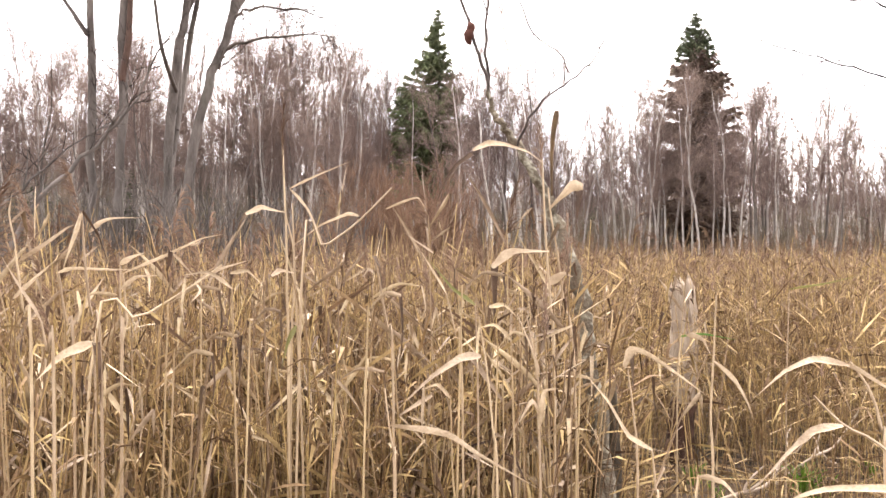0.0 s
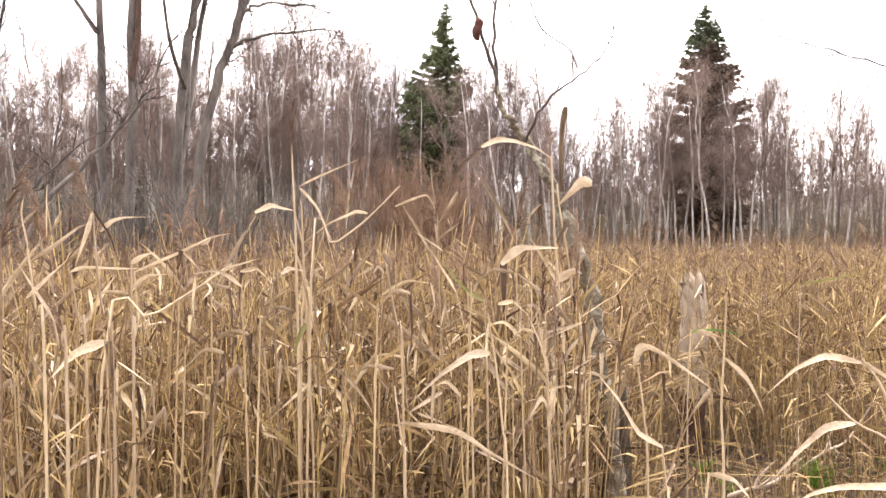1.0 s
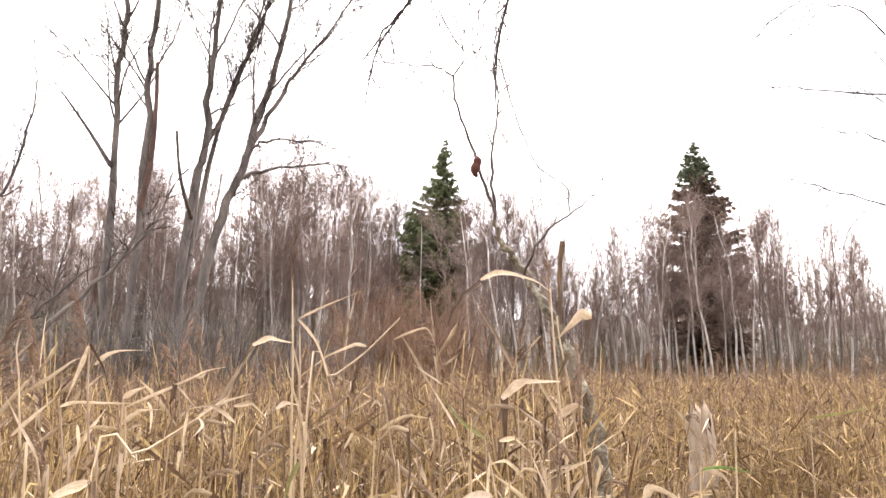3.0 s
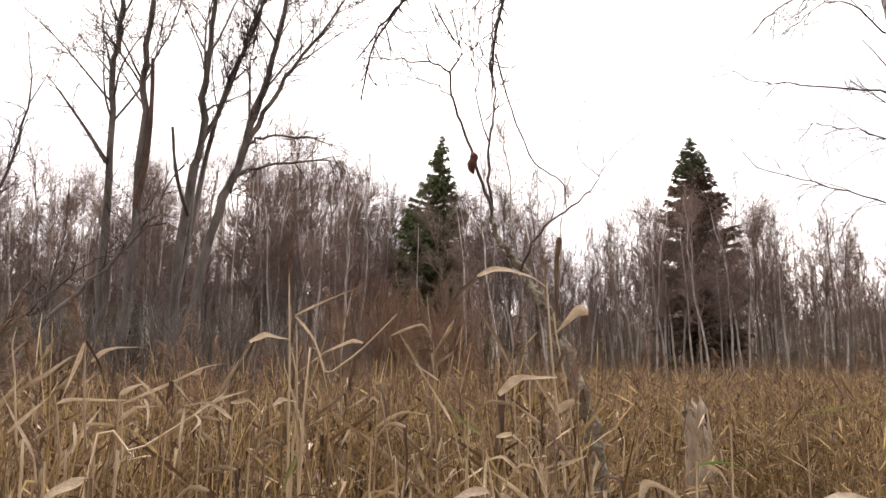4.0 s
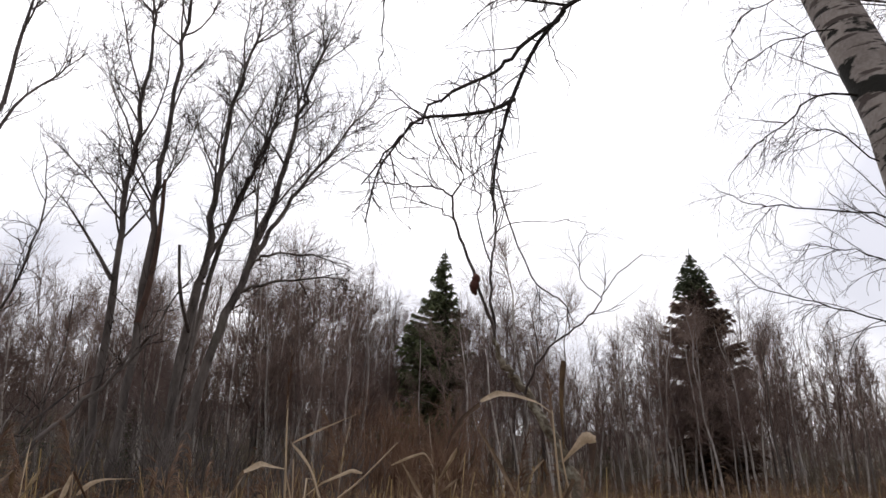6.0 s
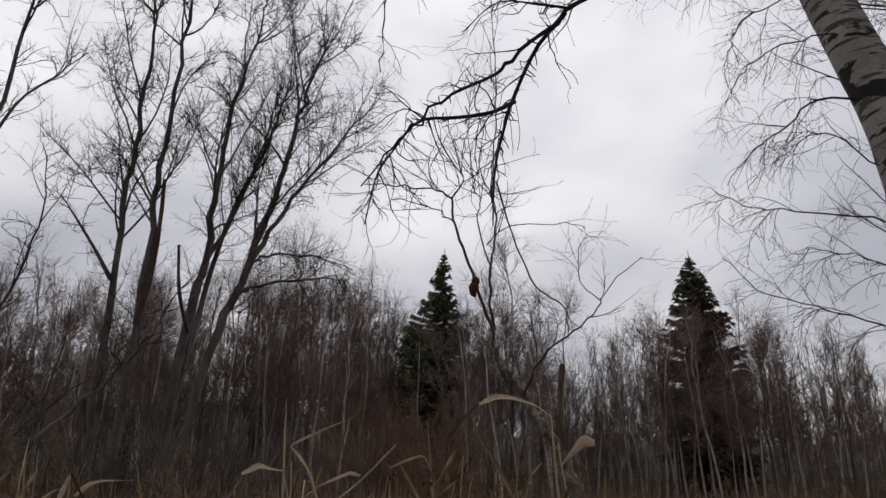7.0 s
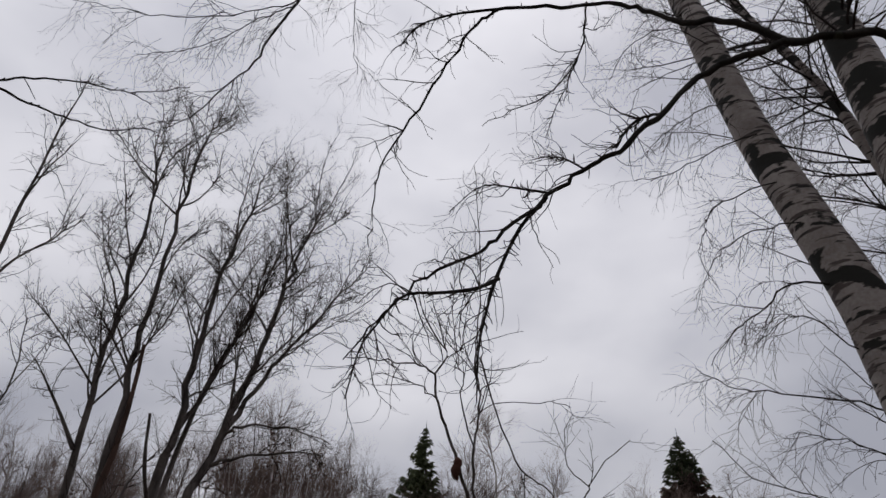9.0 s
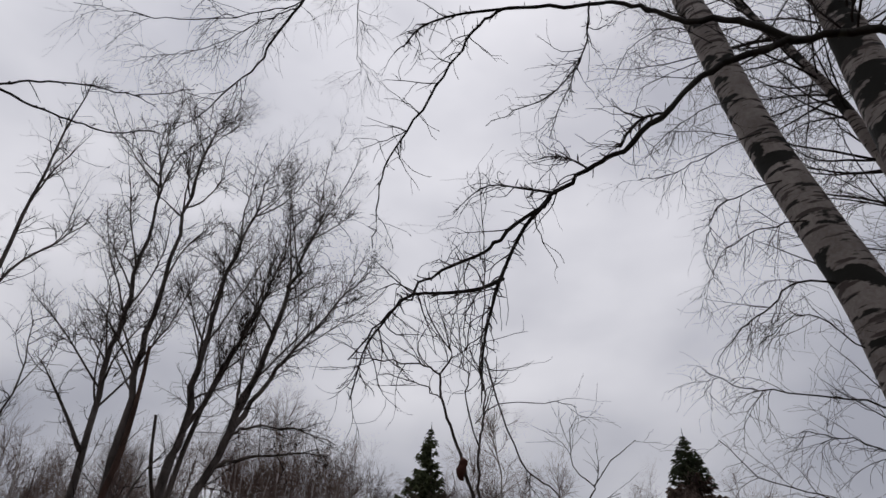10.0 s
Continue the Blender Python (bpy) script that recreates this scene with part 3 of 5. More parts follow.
# ---------------------------------------------------------------- the alders in the bed
def run(points, n, r0, r1, kink=0.0, seed=0, power=0.9):
    """A limb through places (bearing, height, distance), tapering from r0 to r1, with kinks of that size."""
    p = smooth_path([spot(*q) for q in points], n)
    if kink:
        p[1:-1] += np.random.default_rng(seed + n).normal(size=(n - 2, 3)) * kink
    return (p, r0 + (r1 - r0) * np.linspace(0, 1, n) ** power)


def tree(name, label, category, stems, seed, bark, twig, limb, bough, fine, lift=0.5, group="", sides=9):
    """A tree whose trunks [(part name, path, bark)] are given; limbs, boughs and twigs grow on them."""
    r = np.random.default_rng(seed)
    foot = stems[0][1][0][0]
    root = thing(name, tuple(foot), label, category, group)
    holders, main, side = [], [], []
    for part_name, path, own in stems:
        ob = part(part_name, mesh(part_name, *sweep(offset([path], foot), sides, r, 0.15), own or bark), root)
        if own is None:
            holders.append((path, ob))
            if part_name != "limb":
                (main if part_name == "trunk" else side).append(path)
    few = (limb[0][0] // 2, limb[0][1] // 2)
    limbs = grow(r, main, limb[0], limb[1], limb[2], limb[3], lift, 0.10, 9, limb[4], 0.45, bend=0.5)
    limbs += [] if not side else grow(r, side, few, limb[1], limb[2] * 0.7, limb[3], lift, 0.10, 7, limb[4] * 0.7, 0.3, bend=0.4)
    for path in limbs:
        holders.append((path, part("limb", mesh("limb", *sweep(offset([path], foot), 5), bark), root)))
    for path, ob in holders:
        whole = float(np.linalg.norm(np.diff(path[0], axis=0), axis=1).sum())
        boughs = grow(r, [path], max(2, int(bough[0] * min(whole, 6.0))), (0.25, 1.0), bough[1], bough[2], lift * 0.55, 0.15, 6, bough[3], 0.35, 0.35, bend=0.7)
        tips = grow(r, boughs + [path], fine[0], (0.12, 1.0), fine[1], fine[2], lift * 0.5, 0.22, 4, fine[3], 0.3, 0.6, bend=0.8)
        tagged(part("twig_spray", mesh("twig_spray", *sweep(offset(boughs + tips, foot), 3), twig), ob), kind="stuff")
    return root


ALIMB = ((16, 20), (0.38, 0.95), 3.3, 36, 0.024)
ABOUGH = (4.4, 1.05, 46, 0.010)
AFINE = ((8, 11), 0.36, 56, 0.0066)
tree("alder_tree", "tall bare alder with a straight grey trunk", "alder",
     [("trunk", run([(27.8, -0.1, 14), (27.6, 1.8, 14), (27.4, 4.0, 14), (27.5, 6.8, 14), (27.5, 8.6, 14), (27.5, 10.6, 14), (28.1, 12.4, 14), (28.6, 13.8, 14)], 30, 0.086, 0.008, 0.035, 11, 1.25), None),
      ("limb", run([(27.6, 5.5, 14), (28.9, 6.0, 14), (30.7, 6.6, 14), (32.1, 7.0, 13.9)], 9, 0.05, 0.008), None)],
     101, ALDER, ALDER_TWIG, ALIMB, ABOUGH, AFINE, group="alders in the reed bed")
tree("alder_tree", "tall bare alder with a broken reddish dead stem beside its trunk", "alder",
     [("trunk", run([(25.9, -0.1, 13.5), (25.7, 1.8, 13.5), (25.2, 4.2, 13.5), (25.3, 6.4, 13.5), (25.4, 7.6, 13.5), (25.1, 9.1, 13.5), (24.9, 11.2, 13.5), (24.5, 12.8, 13.5), (23.9, 13.8, 13.4)], 30, 0.092, 0.008, 0.035, 12, 1.25), None),
      ("broken_stem", run([(25.3, 4.6, 13.45), (24.8, 5.4, 13.4), (24.7, 6.6, 13.4), (24.85, 7.5, 13.4)], 10, 0.06, 0.035), ALDER_DEAD)],
     102, ALDER, ALDER_TWIG, ALIMB, ABOUGH, AFINE, group="alders in the reed bed")
tree("alder_tree", "bare many-stemmed alder leaning over the reeds", "alder",
     [("trunk", run([(22.7, -0.1, 14), (22.3, 2.2, 14), (21.6, 4.5, 14), (20.9, 5.8, 14), (20.7, 7.0, 14), (20.6, 8.3, 14), (20.1, 9.6, 14), (19.2, 11.0, 14), (18.3, 12.1, 14), (17.4, 13.2, 14)], 30, 0.098, 0.008, 0.035, 13, 1.25), None),
      ("stem", run([(21.5, 3.9, 14.1), (20.9, 6.0, 14.2), (19.6, 6.8, 14.2), (18.2, 8.0, 14.2), (16.8, 9.6, 14.6), (15.8, 11.8, 15.2)], 18, 0.075, 0.01, 0.02, 15), None),
      ("stem", run([(21.8, 3.2, 14.2), (20.8, 5.1, 14.3), (19.7, 6.7, 14.3), (18.6, 7.8, 14.3), (17.0, 8.7, 14.0), (15.4, 10.0, 13.6), (14.4, 11.2, 13.2)], 18, 0.07, 0.01, 0.02, 16), None),
      ("broken_stem", run([(21.4, 4.6, 13.9), (22.2, 5.0, 13.4), (22.7, 5.5, 13.2), (23.0, 6.05, 13)], 8, 0.04, 0.025), ALDER)],
     103, ALDER, ALDER_TWIG, ALIMB, ABOUGH, AFINE, group="alders in the reed bed")
tree("alder_tree", "leaning bare alder with mossy trunk and side limbs", "alder",
     [("trunk", run([(22.0, -0.1, 13.2), (20.9, 2.2, 13.2), (19.4, 4.3, 13.2), (17.9, 5.3, 13.2), (16.2, 6.95, 13.2), (15.05, 8.1, 13.2), (14.15, 9.2, 13.2), (13.25, 10.1, 13.2), (12.2, 11.0, 13.2), (11.2, 11.7, 13.2)], 30, 0.098, 0.008, 0.035, 14, 1.25), None),
      ("stem", run([(17.3, 5.8, 13.2), (15.6, 6.7, 13.2), (13.8, 7.5, 13.2), (11.9, 8.1, 13.2), (9.1, 9.2, 13.2), (6.8, 9.9, 13.2)], 18, 0.06, 0.01, 0.02, 17), None),
      ("limb", run([(17.1, 5.85, 13.2), (16.2, 6.0, 13), (14.3, 6.08, 13), (11.4, 6.02, 13), (8.4, 5.82, 13)], 14, 0.034, 0.008, 0.02, 21), None),
      ("limb", run([(17.6, 5.3, 13.2), (15.0, 5.49, 13), (11.3, 5.61, 13), (9.0, 5.6, 13)], 12, 0.032, 0.008, 0.02, 22), None)],
     104, ALDER, ALDER_TWIG, ALIMB, ABOUGH, AFINE, group="alders in the reed bed")
tree("alder_tree", "bare alder with slender forking stems", "alder",
     [("trunk", run([(41.0, -0.1, 10), (40.0, 3.0, 10), (38.4, 5.2, 10), (37.3, 6.9, 10), (37.1, 8.1, 10), (36.6, 9.7, 10), (36.2, 10.6, 10)], 20, 0.055, 0.006, 0.02, 18), None),
      ("stem", run([(38.4, 5.2, 10), (36.7, 6.55, 10), (34.5, 7.2, 10), (32.3, 7.8, 10)], 12, 0.028, 0.006, 0.02, 19), None),
      ("stem", run([(39.6, 3.2, 10), (36.5, 3.4, 9.4), (34.2, 3.7, 9), (33.4, 4.4, 9), (33.1, 4.9, 9), (33.6, 5.6, 9)], 14, 0.025, 0.006, 0.02, 20), None)],
     105, ALDER, ALDER_TWIG, ((5, 7), (0.35, 0.97), 1.9, 40, 0.02), (3.4, 0.8, 46, 0.008), ((5, 7), 0.34, 56, 0.005), group="alders in the reed bed")
tree("leaning_tree", "thin leaning bare stem slanting out of the reeds", "tree",
     [("trunk", run([(36.0, -0.1, 9), (32.1, 1.76, 9), (28.9, 2.5, 9), (25.9, 3.05, 9), (24.1, 3.45, 9), (23.1, 3.9, 9), (21.6, 4.3, 9)], 22, 0.034, 0.006, 0.015, 6), None)],
     106, ALDER, ALDER_TWIG, ((5, 6), (0.4, 0.97), 0.9, 35, 0.015), (2.0, 0.5, 40, 0.008), ((2, 3), 0.3, 40, 0.005))
tree("leaning_tree", "thin leaning bare stem slanting out of the reeds", "tree",
     [("trunk", run([(39.0, -0.1, 10), (36.0, 1.5, 10), (33.1, 2.1, 10), (31.0, 2.5, 10), (28.5, 2.95, 10), (25.9, 3.3, 10)], 18, 0.026, 0.006, 0.015, 7), None)],
     107, ALDER, ALDER_TWIG, ((4, 5), (0.4, 0.97), 0.9, 35, 0.012), (2.0, 0.5, 40, 0.008), ((2, 3), 0.3, 40, 0.005))


# ---------------------------------------------------------------- the birches overhead
def hanging(r, parents, boughs, length, twigs, size, lift=-0.35, thick=0.007, thread=0.0023):
    """Fine birch spray: side shoots that sag, hung with thread-like twigs."""
    a = grow(r, parents, boughs, (0.12, 1.0), length, 40, lift * 0.7, 0.17, 7, thick, 0.3, 0.35, bend=0.5)
    b = grow(r, a + parents, twigs, (0.15, 1.0), size, 46, lift * 0.9, 0.2, 6, thread, 0.3, 0.7, bend=0.8)
    return a, b


def near_birch():
    r = np.random.default_rng(201)
    line = run([(-39.5, -0.1, 3.6), (-38.4, 1.6, 3.6), (-37.0, 3.0, 3.6), (-36.4, 3.4, 3.6), (-35.2, 3.79, 3.6), (-33.6, 4.31, 3.6), (-32.7, 4.64, 3.6), (-31.5, 5.28, 3.6), (-30.8, 5.78, 3.6), (-30.2, 6.07, 3.6), (-27.6, 8.2, 3.5), (-22.5, 11.5, 3.4)], 40, 0.148, 0.045)
    line = (line[0], np.interp(np.linspace(0, 11, 40), (0, 2, 4, 5, 9, 11), (0.158, 0.129, 0.118, 0.112, 0.098, 0.07)))
    foot = line[0][0]
    root = thing("birch_tree", tuple(foot), "big birch with white bark and black scars leaning overhead", "birch", "birches overhead")
    part("trunk", mesh("trunk", *sweep(offset([line], foot), 24, r, 0.015), BIRCH), root)
    limbs = [run([(-36.5, 2.77, 3.6), (-32.7, 2.9, 3.6), (-28.3, 2.99, 3.6), (-25.9, 3.03, 3.6), (-23.2, 3.15, 3.6)], 18, 0.0055, 0.002, 0.006, 41),
             run([(-36.8, 2.3, 3.6), (-33.5, 2.34, 3.6), (-29.6, 2.47, 3.6), (-25.5, 2.59, 3.6), (-23.0, 2.79, 3.6)], 18, 0.0048, 0.002, 0.006, 42),
             run([(-36.6, 2.52, 3.6), (-33.9, 2.64, 3.6), (-31.2, 2.73, 3.6), (-29.1, 2.78, 3.6)], 14, 0.004, 0.002, 0.006, 48),
             run([(-35.4, 3.45, 3.55), (-31.5, 3.51, 3.5), (-29.7, 3.41, 3.5), (-27.7, 3.35, 3.5), (-26.0, 3.27, 3.5), (-24.2, 3.14, 3.5)], 18, 0.0062, 0.002, 0.006, 43),
             run([(-35.2, 3.1, 3.55), (-32.3, 3.3, 3.5), (-30.2, 3.31, 3.5), (-28.0, 3.21, 3.5)], 14, 0.004, 0.002, 0.006, 49),
             run([(-34.2, 3.85, 3.5), (-30.1, 3.81, 3.4), (-26.9, 3.72, 3.4), (-25.1, 3.57, 3.4)], 16, 0.0042, 0.002, 0.006, 44),
             run([(-33.4, 4.15, 3.5), (-29.1, 4.06, 3.4), (-27.4, 4.02, 3.4), (-26.2, 3.88, 3.4), (-25.4, 3.78, 3.4)], 16, 0.0042, 0.002, 0.006, 45),
             run([(-33.1, 4.49, 3.45), (-30.6, 4.45, 3.4), (-26.6, 4.39, 3.4), (-23.7, 4.34, 3.4), (-20.9, 4.35, 3.4)], 16, 0.0045, 0.002, 0.006, 50),
             run([(-32.2, 4.84, 3.5), (-29.0, 4.78, 3.4), (-25.2, 4.68, 3.4), (-21.9, 4.51, 3.4)], 16, 0.0042, 0.002, 0.006, 51),
             run([(-31.4, 5.4, 3.5), (-27.9, 5.58, 3.4), (-23.2, 5.54, 3.4), (-20.3, 5.26, 3.4)], 16, 0.0045, 0.002, 0.006, 46),
             run([(-31.0, 5.7, 3.55), (-27.4, 5.9, 3.5), (-23.4, 5.95, 3.4), (-20.7, 5.79, 3.4)], 16, 0.0045, 0.002, 0.006, 47)]
    over = [run([(-27.6, 7.8, 3.5), (-12, 9.2, 3.9), (4, 9.2, 4.2), (11.7, 8.55, 4.2), (17.0, 7.48, 4.2), (18.8, 7.03, 4.2), (20.9, 6.48, 4.2), (21.8, 6.14, 4.2), (23.9, 5.82, 4.2), (26.5, 5.37, 4.2), (29.0, 5.15, 4.2)], 30, 0.022, 0.003, 0.006, 30),
            run([(17.0, 7.48, 4.2), (18.6, 7.12, 4.2), (22.9, 6.82, 4.2), (30.4, 6.39, 4.2), (35.8, 6.17, 4.2), (40.7, 5.98, 4.2)], 22, 0.008, 0.0022, 0.006, 31),
            run([(18.8, 7.03, 4.2), (22.1, 6.75, 4.2), (25.8, 6.33, 4.2), (29.3, 6.01, 4.2), (33.3, 5.78, 4.2)], 22, 0.006, 0.0022, 0.006, 32),
            run([(11.7, 8.55, 4.2), (19.0, 7.9, 4.1), (27.0, 7.2, 4.0), (33.0, 6.8, 4.0), (38.0, 6.4, 4.0)], 22, 0.007, 0.0022, 0.006, 34),
            run([(4, 9.2, 4.2), (8.0, 8.6, 4.1), (11.0, 7.6, 4.0), (10.9, 6.6, 4.0), (9.8, 6.1, 4.0)], 18, 0.007, 0.0022, 0.006, 33),
            run([(6, 9.0, 4.2), (10.0, 8.4, 4.1), (13.5, 7.5, 4.0), (14.5, 6.8, 4.0)], 18, 0.007, 0.0022, 0.006, 35)]
    for path in limbs + over:
        ob = part("limb", mesh("limb", *sweep(offset([path], foot), 6), DARK_BARK), root)
        if any(path is q for q in limbs):
            a, b = hanging(r, [path], (9, 12), 0.34, (6, 8), 0.20, -0.5, 0.0026, 0.0014)
        else:
            far = (path[0][12:], path[1][12:]) if path is over[0] else path
            a, b = hanging(r, [far], (15, 18), 0.55, (6, 8), 0.36, -0.6, 0.0040, 0.0019)
        tagged(part("twig_spray", mesh("twig_spray", *sweep(offset(a + b, foot), 3), BIRCH_TWIG), ob), kind="stuff")


near_birch()


def second_birch():
    r = np.random.default_rng(202)
    line = run([(-44.0, -0.1, 3.9), (-43.6, 2.5, 3.9), (-43.2, 4.64, 3.9), (-43.0, 5.35, 3.9), (-42.7, 5.8, 3.9), (-41.0, 9.0, 3.8), (-38, 12, 3.8)], 36, 0.185, 0.07)
    foot = line[0][0]
    root = thing("birch_tree", tuple(foot), "big white-barked birch with a heavy dark limb reaching out", "birch", "birches overhead")
    part("trunk", mesh("trunk", *sweep(offset([line], foot), 24, r, 0.015), BIRCH), root)
    limb_a = run([(-43.4, 4.3, 3.9), (-46.6, 4.55, 3.7), (-46.0, 4.72, 3.4), (-43.3, 4.79, 3.3), (-38.7, 4.73, 3.1), (-34.6, 4.63, 2.95), (-29.6, 4.5, 2.85), (-24.2, 4.18, 2.72), (-19.5, 4.0, 2.7), (-16.0, 3.93, 2.7),
                  (-11.8, 3.78, 2.7), (-6.9, 3.51, 2.62), (-3.9, 3.39, 2.6), (0.6, 3.28, 2.6), (3.0, 3.16, 2.6), (5.8, 3.01, 2.6), (8.1, 2.85, 2.6)], 70, 0.036, 0.003, 0.008, 1, 0.55)
    limb_b = run([(-38.7, 4.72, 3.1), (-34.5, 4.95, 3.0), (-29.0, 5.16, 3.0), (-25.2, 5.41, 3.0), (-20.7, 5.57, 3.0), (-16.4, 5.35, 2.8), (-8.4, 5.44, 2.8), (-4.6, 5.28, 2.8), (-1.6, 4.96, 2.8),
                  (2.4, 4.52, 2.8), (5.4, 4.2, 2.8), (6.5, 3.86, 2.8), (6.7, 3.55, 2.8)], 60, 0.024, 0.003, 0.008, 2, 0.6)
    limbs = [limb_a, limb_b,
             run([(-11.8, 3.78, 2.7), (-8.6, 3.59, 2.7), (-6.3, 3.34, 2.7), (-5.3, 3.19, 2.7), (-4.3, 2.97, 2.7), (-4.0, 2.7, 2.65)], 18, 0.012, 0.003),
             run([(-6.4, 3.31, 2.68), (-3.9, 3.21, 2.6), (-0.5, 3.19, 2.6), (2.9, 3.17, 2.6), (5.3, 3.02, 2.6), (6.7, 2.9, 2.6), (7.6, 2.68, 2.6)], 22, 0.010, 0.003),
             run([(-8.4, 5.44, 2.8), (-1.6, 5.4, 2.8), (2.8, 5.27, 2.8), (4.9, 5.07, 2.8)], 12, 0.010, 0.004),
             run([(-19.2, 5.55, 2.95), (-18.4, 5.1, 2.8), (-17.0, 4.85, 2.8), (-13.2, 4.62, 2.8), (-8.9, 4.5, 2.8), (-5.2, 4.4, 2.8)], 16, 0.007, 0.002, 0.008, 4),
             run([(-17.2, 4.88, 2.8), (-14.8, 4.62, 2.8), (-12.3, 4.27, 2.8)], 8, 0.004, 0.002, 0.008, 5),
             run([(-16.0, 3.93, 2.7), (-14.0, 4.02, 2.7), (-11.5, 4.05, 2.7)], 6, 0.006, 0.002),
             run([(-24.7, 4.22, 2.74), (-23.0, 4.245, 2.75), (-21.1, 4.18, 2.75), (-19.7, 4.04, 2.71)], 10, 0.008, 0.007, 0.004, 6),
             run([(-12.4, 3.8, 2.7), (-9.0, 3.85, 2.7), (-5.0, 3.88, 2.7), (-1.5, 3.72, 2.7)], 12, 0.007, 0.002)]
    for k, path in enumerate(limbs):
        ob = part("limb", mesh("limb", *sweep(offset([path], foot), 8, r, 0.16), DARK_BARK), root)
        half = len(path[0]) // 2 if k < 2 else 0
        a, b = hanging(r, [(path[0][half:], path[1][half:])], (10, 13) if k < 4 else (6, 8), 0.34, (2, 4), 0.22, -0.2, 0.0045)
        spurs = grow(r, [path], (26, 34), (0.15, 1.0), 0.06, 55, 0.2, 0.2, 3, 0.004, 0.2, 0.6)
        tagged(part("twig_spray", mesh("twig_spray", *sweep(offset(a + b + spurs, foot), 3), BIRCH_TWIG), ob), kind="stuff")
    up, fine = hanging(r, [(line[0][12:], line[1][12:])], (40, 46), 1.4, (18, 22), 0.45, -0.25, 0.010)
    tagged(part("crown_spray", mesh("crown_spray", *sweep(offset(up + fine, foot), 3), BIRCH_TWIG), root), kind="stuff")


second_birch()


def third_birch():
    r = np.random.default_rng(203)
    line = run([(-47.0, -0.1, 4.6), (-44.5, 2.5, 4.4), (-41.4, 4.46, 4.2), (-39.0, 5.46, 4.2), (-34.8, 6.56, 4.2), (-29, 8.5, 4.2)], 28, 0.062, 0.02, 0.008, 3)
    foot = line[0][0]
    root = thing("birch_tree", tuple(foot), "slim leaning birch with dark scarred bark behind the big ones", "birch", "birches overhead")
    part("trunk", mesh("trunk", *sweep(offset([line], foot), 12, r, 0.03), BIRCH), root)
    limbs = grow(r, [line], 30, (0.18, 0.80), 1.35, 62, 0.1, 0.08, 10, 0.0095, 0.2, 0.15, (-0.75, 0.62, 0.25), 0.4)
    limbs += grow(r, [line], 20, (0.25, 0.98), 1.2, 58, 0.05, 0.08, 9, 0.007, 0.3, bend=0.4)
    limbs += grow(r, [line], 14, (0.17, 0.40), 1.3, 60, 0.15, 0.08, 9, 0.007, 0.2, bend=0.4)
    for path in limbs:
        ob = part("limb", mesh("limb", *sweep(offset([path], foot), 5), DARK_BARK), root)
        a, b = hanging(r, [path], (6, 8), 0.4, (5, 7), 0.24, -0.3, 0.0032, 0.0018)
        tagged(part("twig_spray", mesh("twig_spray", *sweep(offset(a + b, foot), 3), BIRCH_TWIG), ob), kind="stuff")


third_birch()


def budding_branch():
    """A bare side limb of a tree that stands beside the camera."""
    r = np.random.default_rng(204)
    line = run([(62, -0.1, 3.4), (61, 3.0, 3.4), (60, 6.5, 3.4)], 14, 0.07, 0.03)
    foot = line[0][0]
    root = thing("young_alder", tuple(foot), "young alder with budding bare twigs reaching over the reeds", "alder")
    part("trunk", mesh("trunk", *sweep(offset([line], foot), 10), ALDER), root)
    one = run([(60.8, 3.9, 3.4), (52, 4.15, 3.5), (44.3, 4.37, 3.5), (42.9, 4.43, 3.5), (40.7, 4.55, 3.5), (37.4, 4.68, 3.5), (34.5, 4.73, 3.5), (32.5, 4.77, 3.5), (30.4, 4.74, 3.5)], 34, 0.009, 0.003, 0.003, 41)
    two = run([(47.5, 4.3, 3.5), (44.4, 4.38, 3.5), (42.7, 4.40, 3.5), (40.8, 4.39, 3.5), (38.0, 4.40, 3.5), (35.6, 4.41, 3.5), (33.2, 4.43, 3.5), (30.4, 4.54, 3.5), (29.1, 4.55, 3.5)], 30, 0.009, 0.003, 0.003, 42)
    fork = run([(32.5, 4.77, 3.5), (30.1, 4.87, 3.5), (27.4, 5.0, 3.5)], 10, 0.004, 0.002, 0.003, 43)
    for path in (one, two, fork):
        part("limb", mesh("limb", *sweep(offset([path], foot), 6, r, 0.12), DARK_BARK), root)
    shoots = grow(r, [one, two], 4, (0.4, 0.95), 0.13, 50, 0.0, 0.1, 4, 0.004, 0.3, 0.6)
    shoots += grow(r, [one, two, fork], 9, (0.4, 1.0), 0.03, 45, 0.3, 0.1, 2, 0.005, 0.2, 0.9)
    tagged(part("twig_spray", mesh("twig_spray", *sweep(offset(shoots, foot), 4), DARK_BARK), root), kind="stuff")


budding_branch()


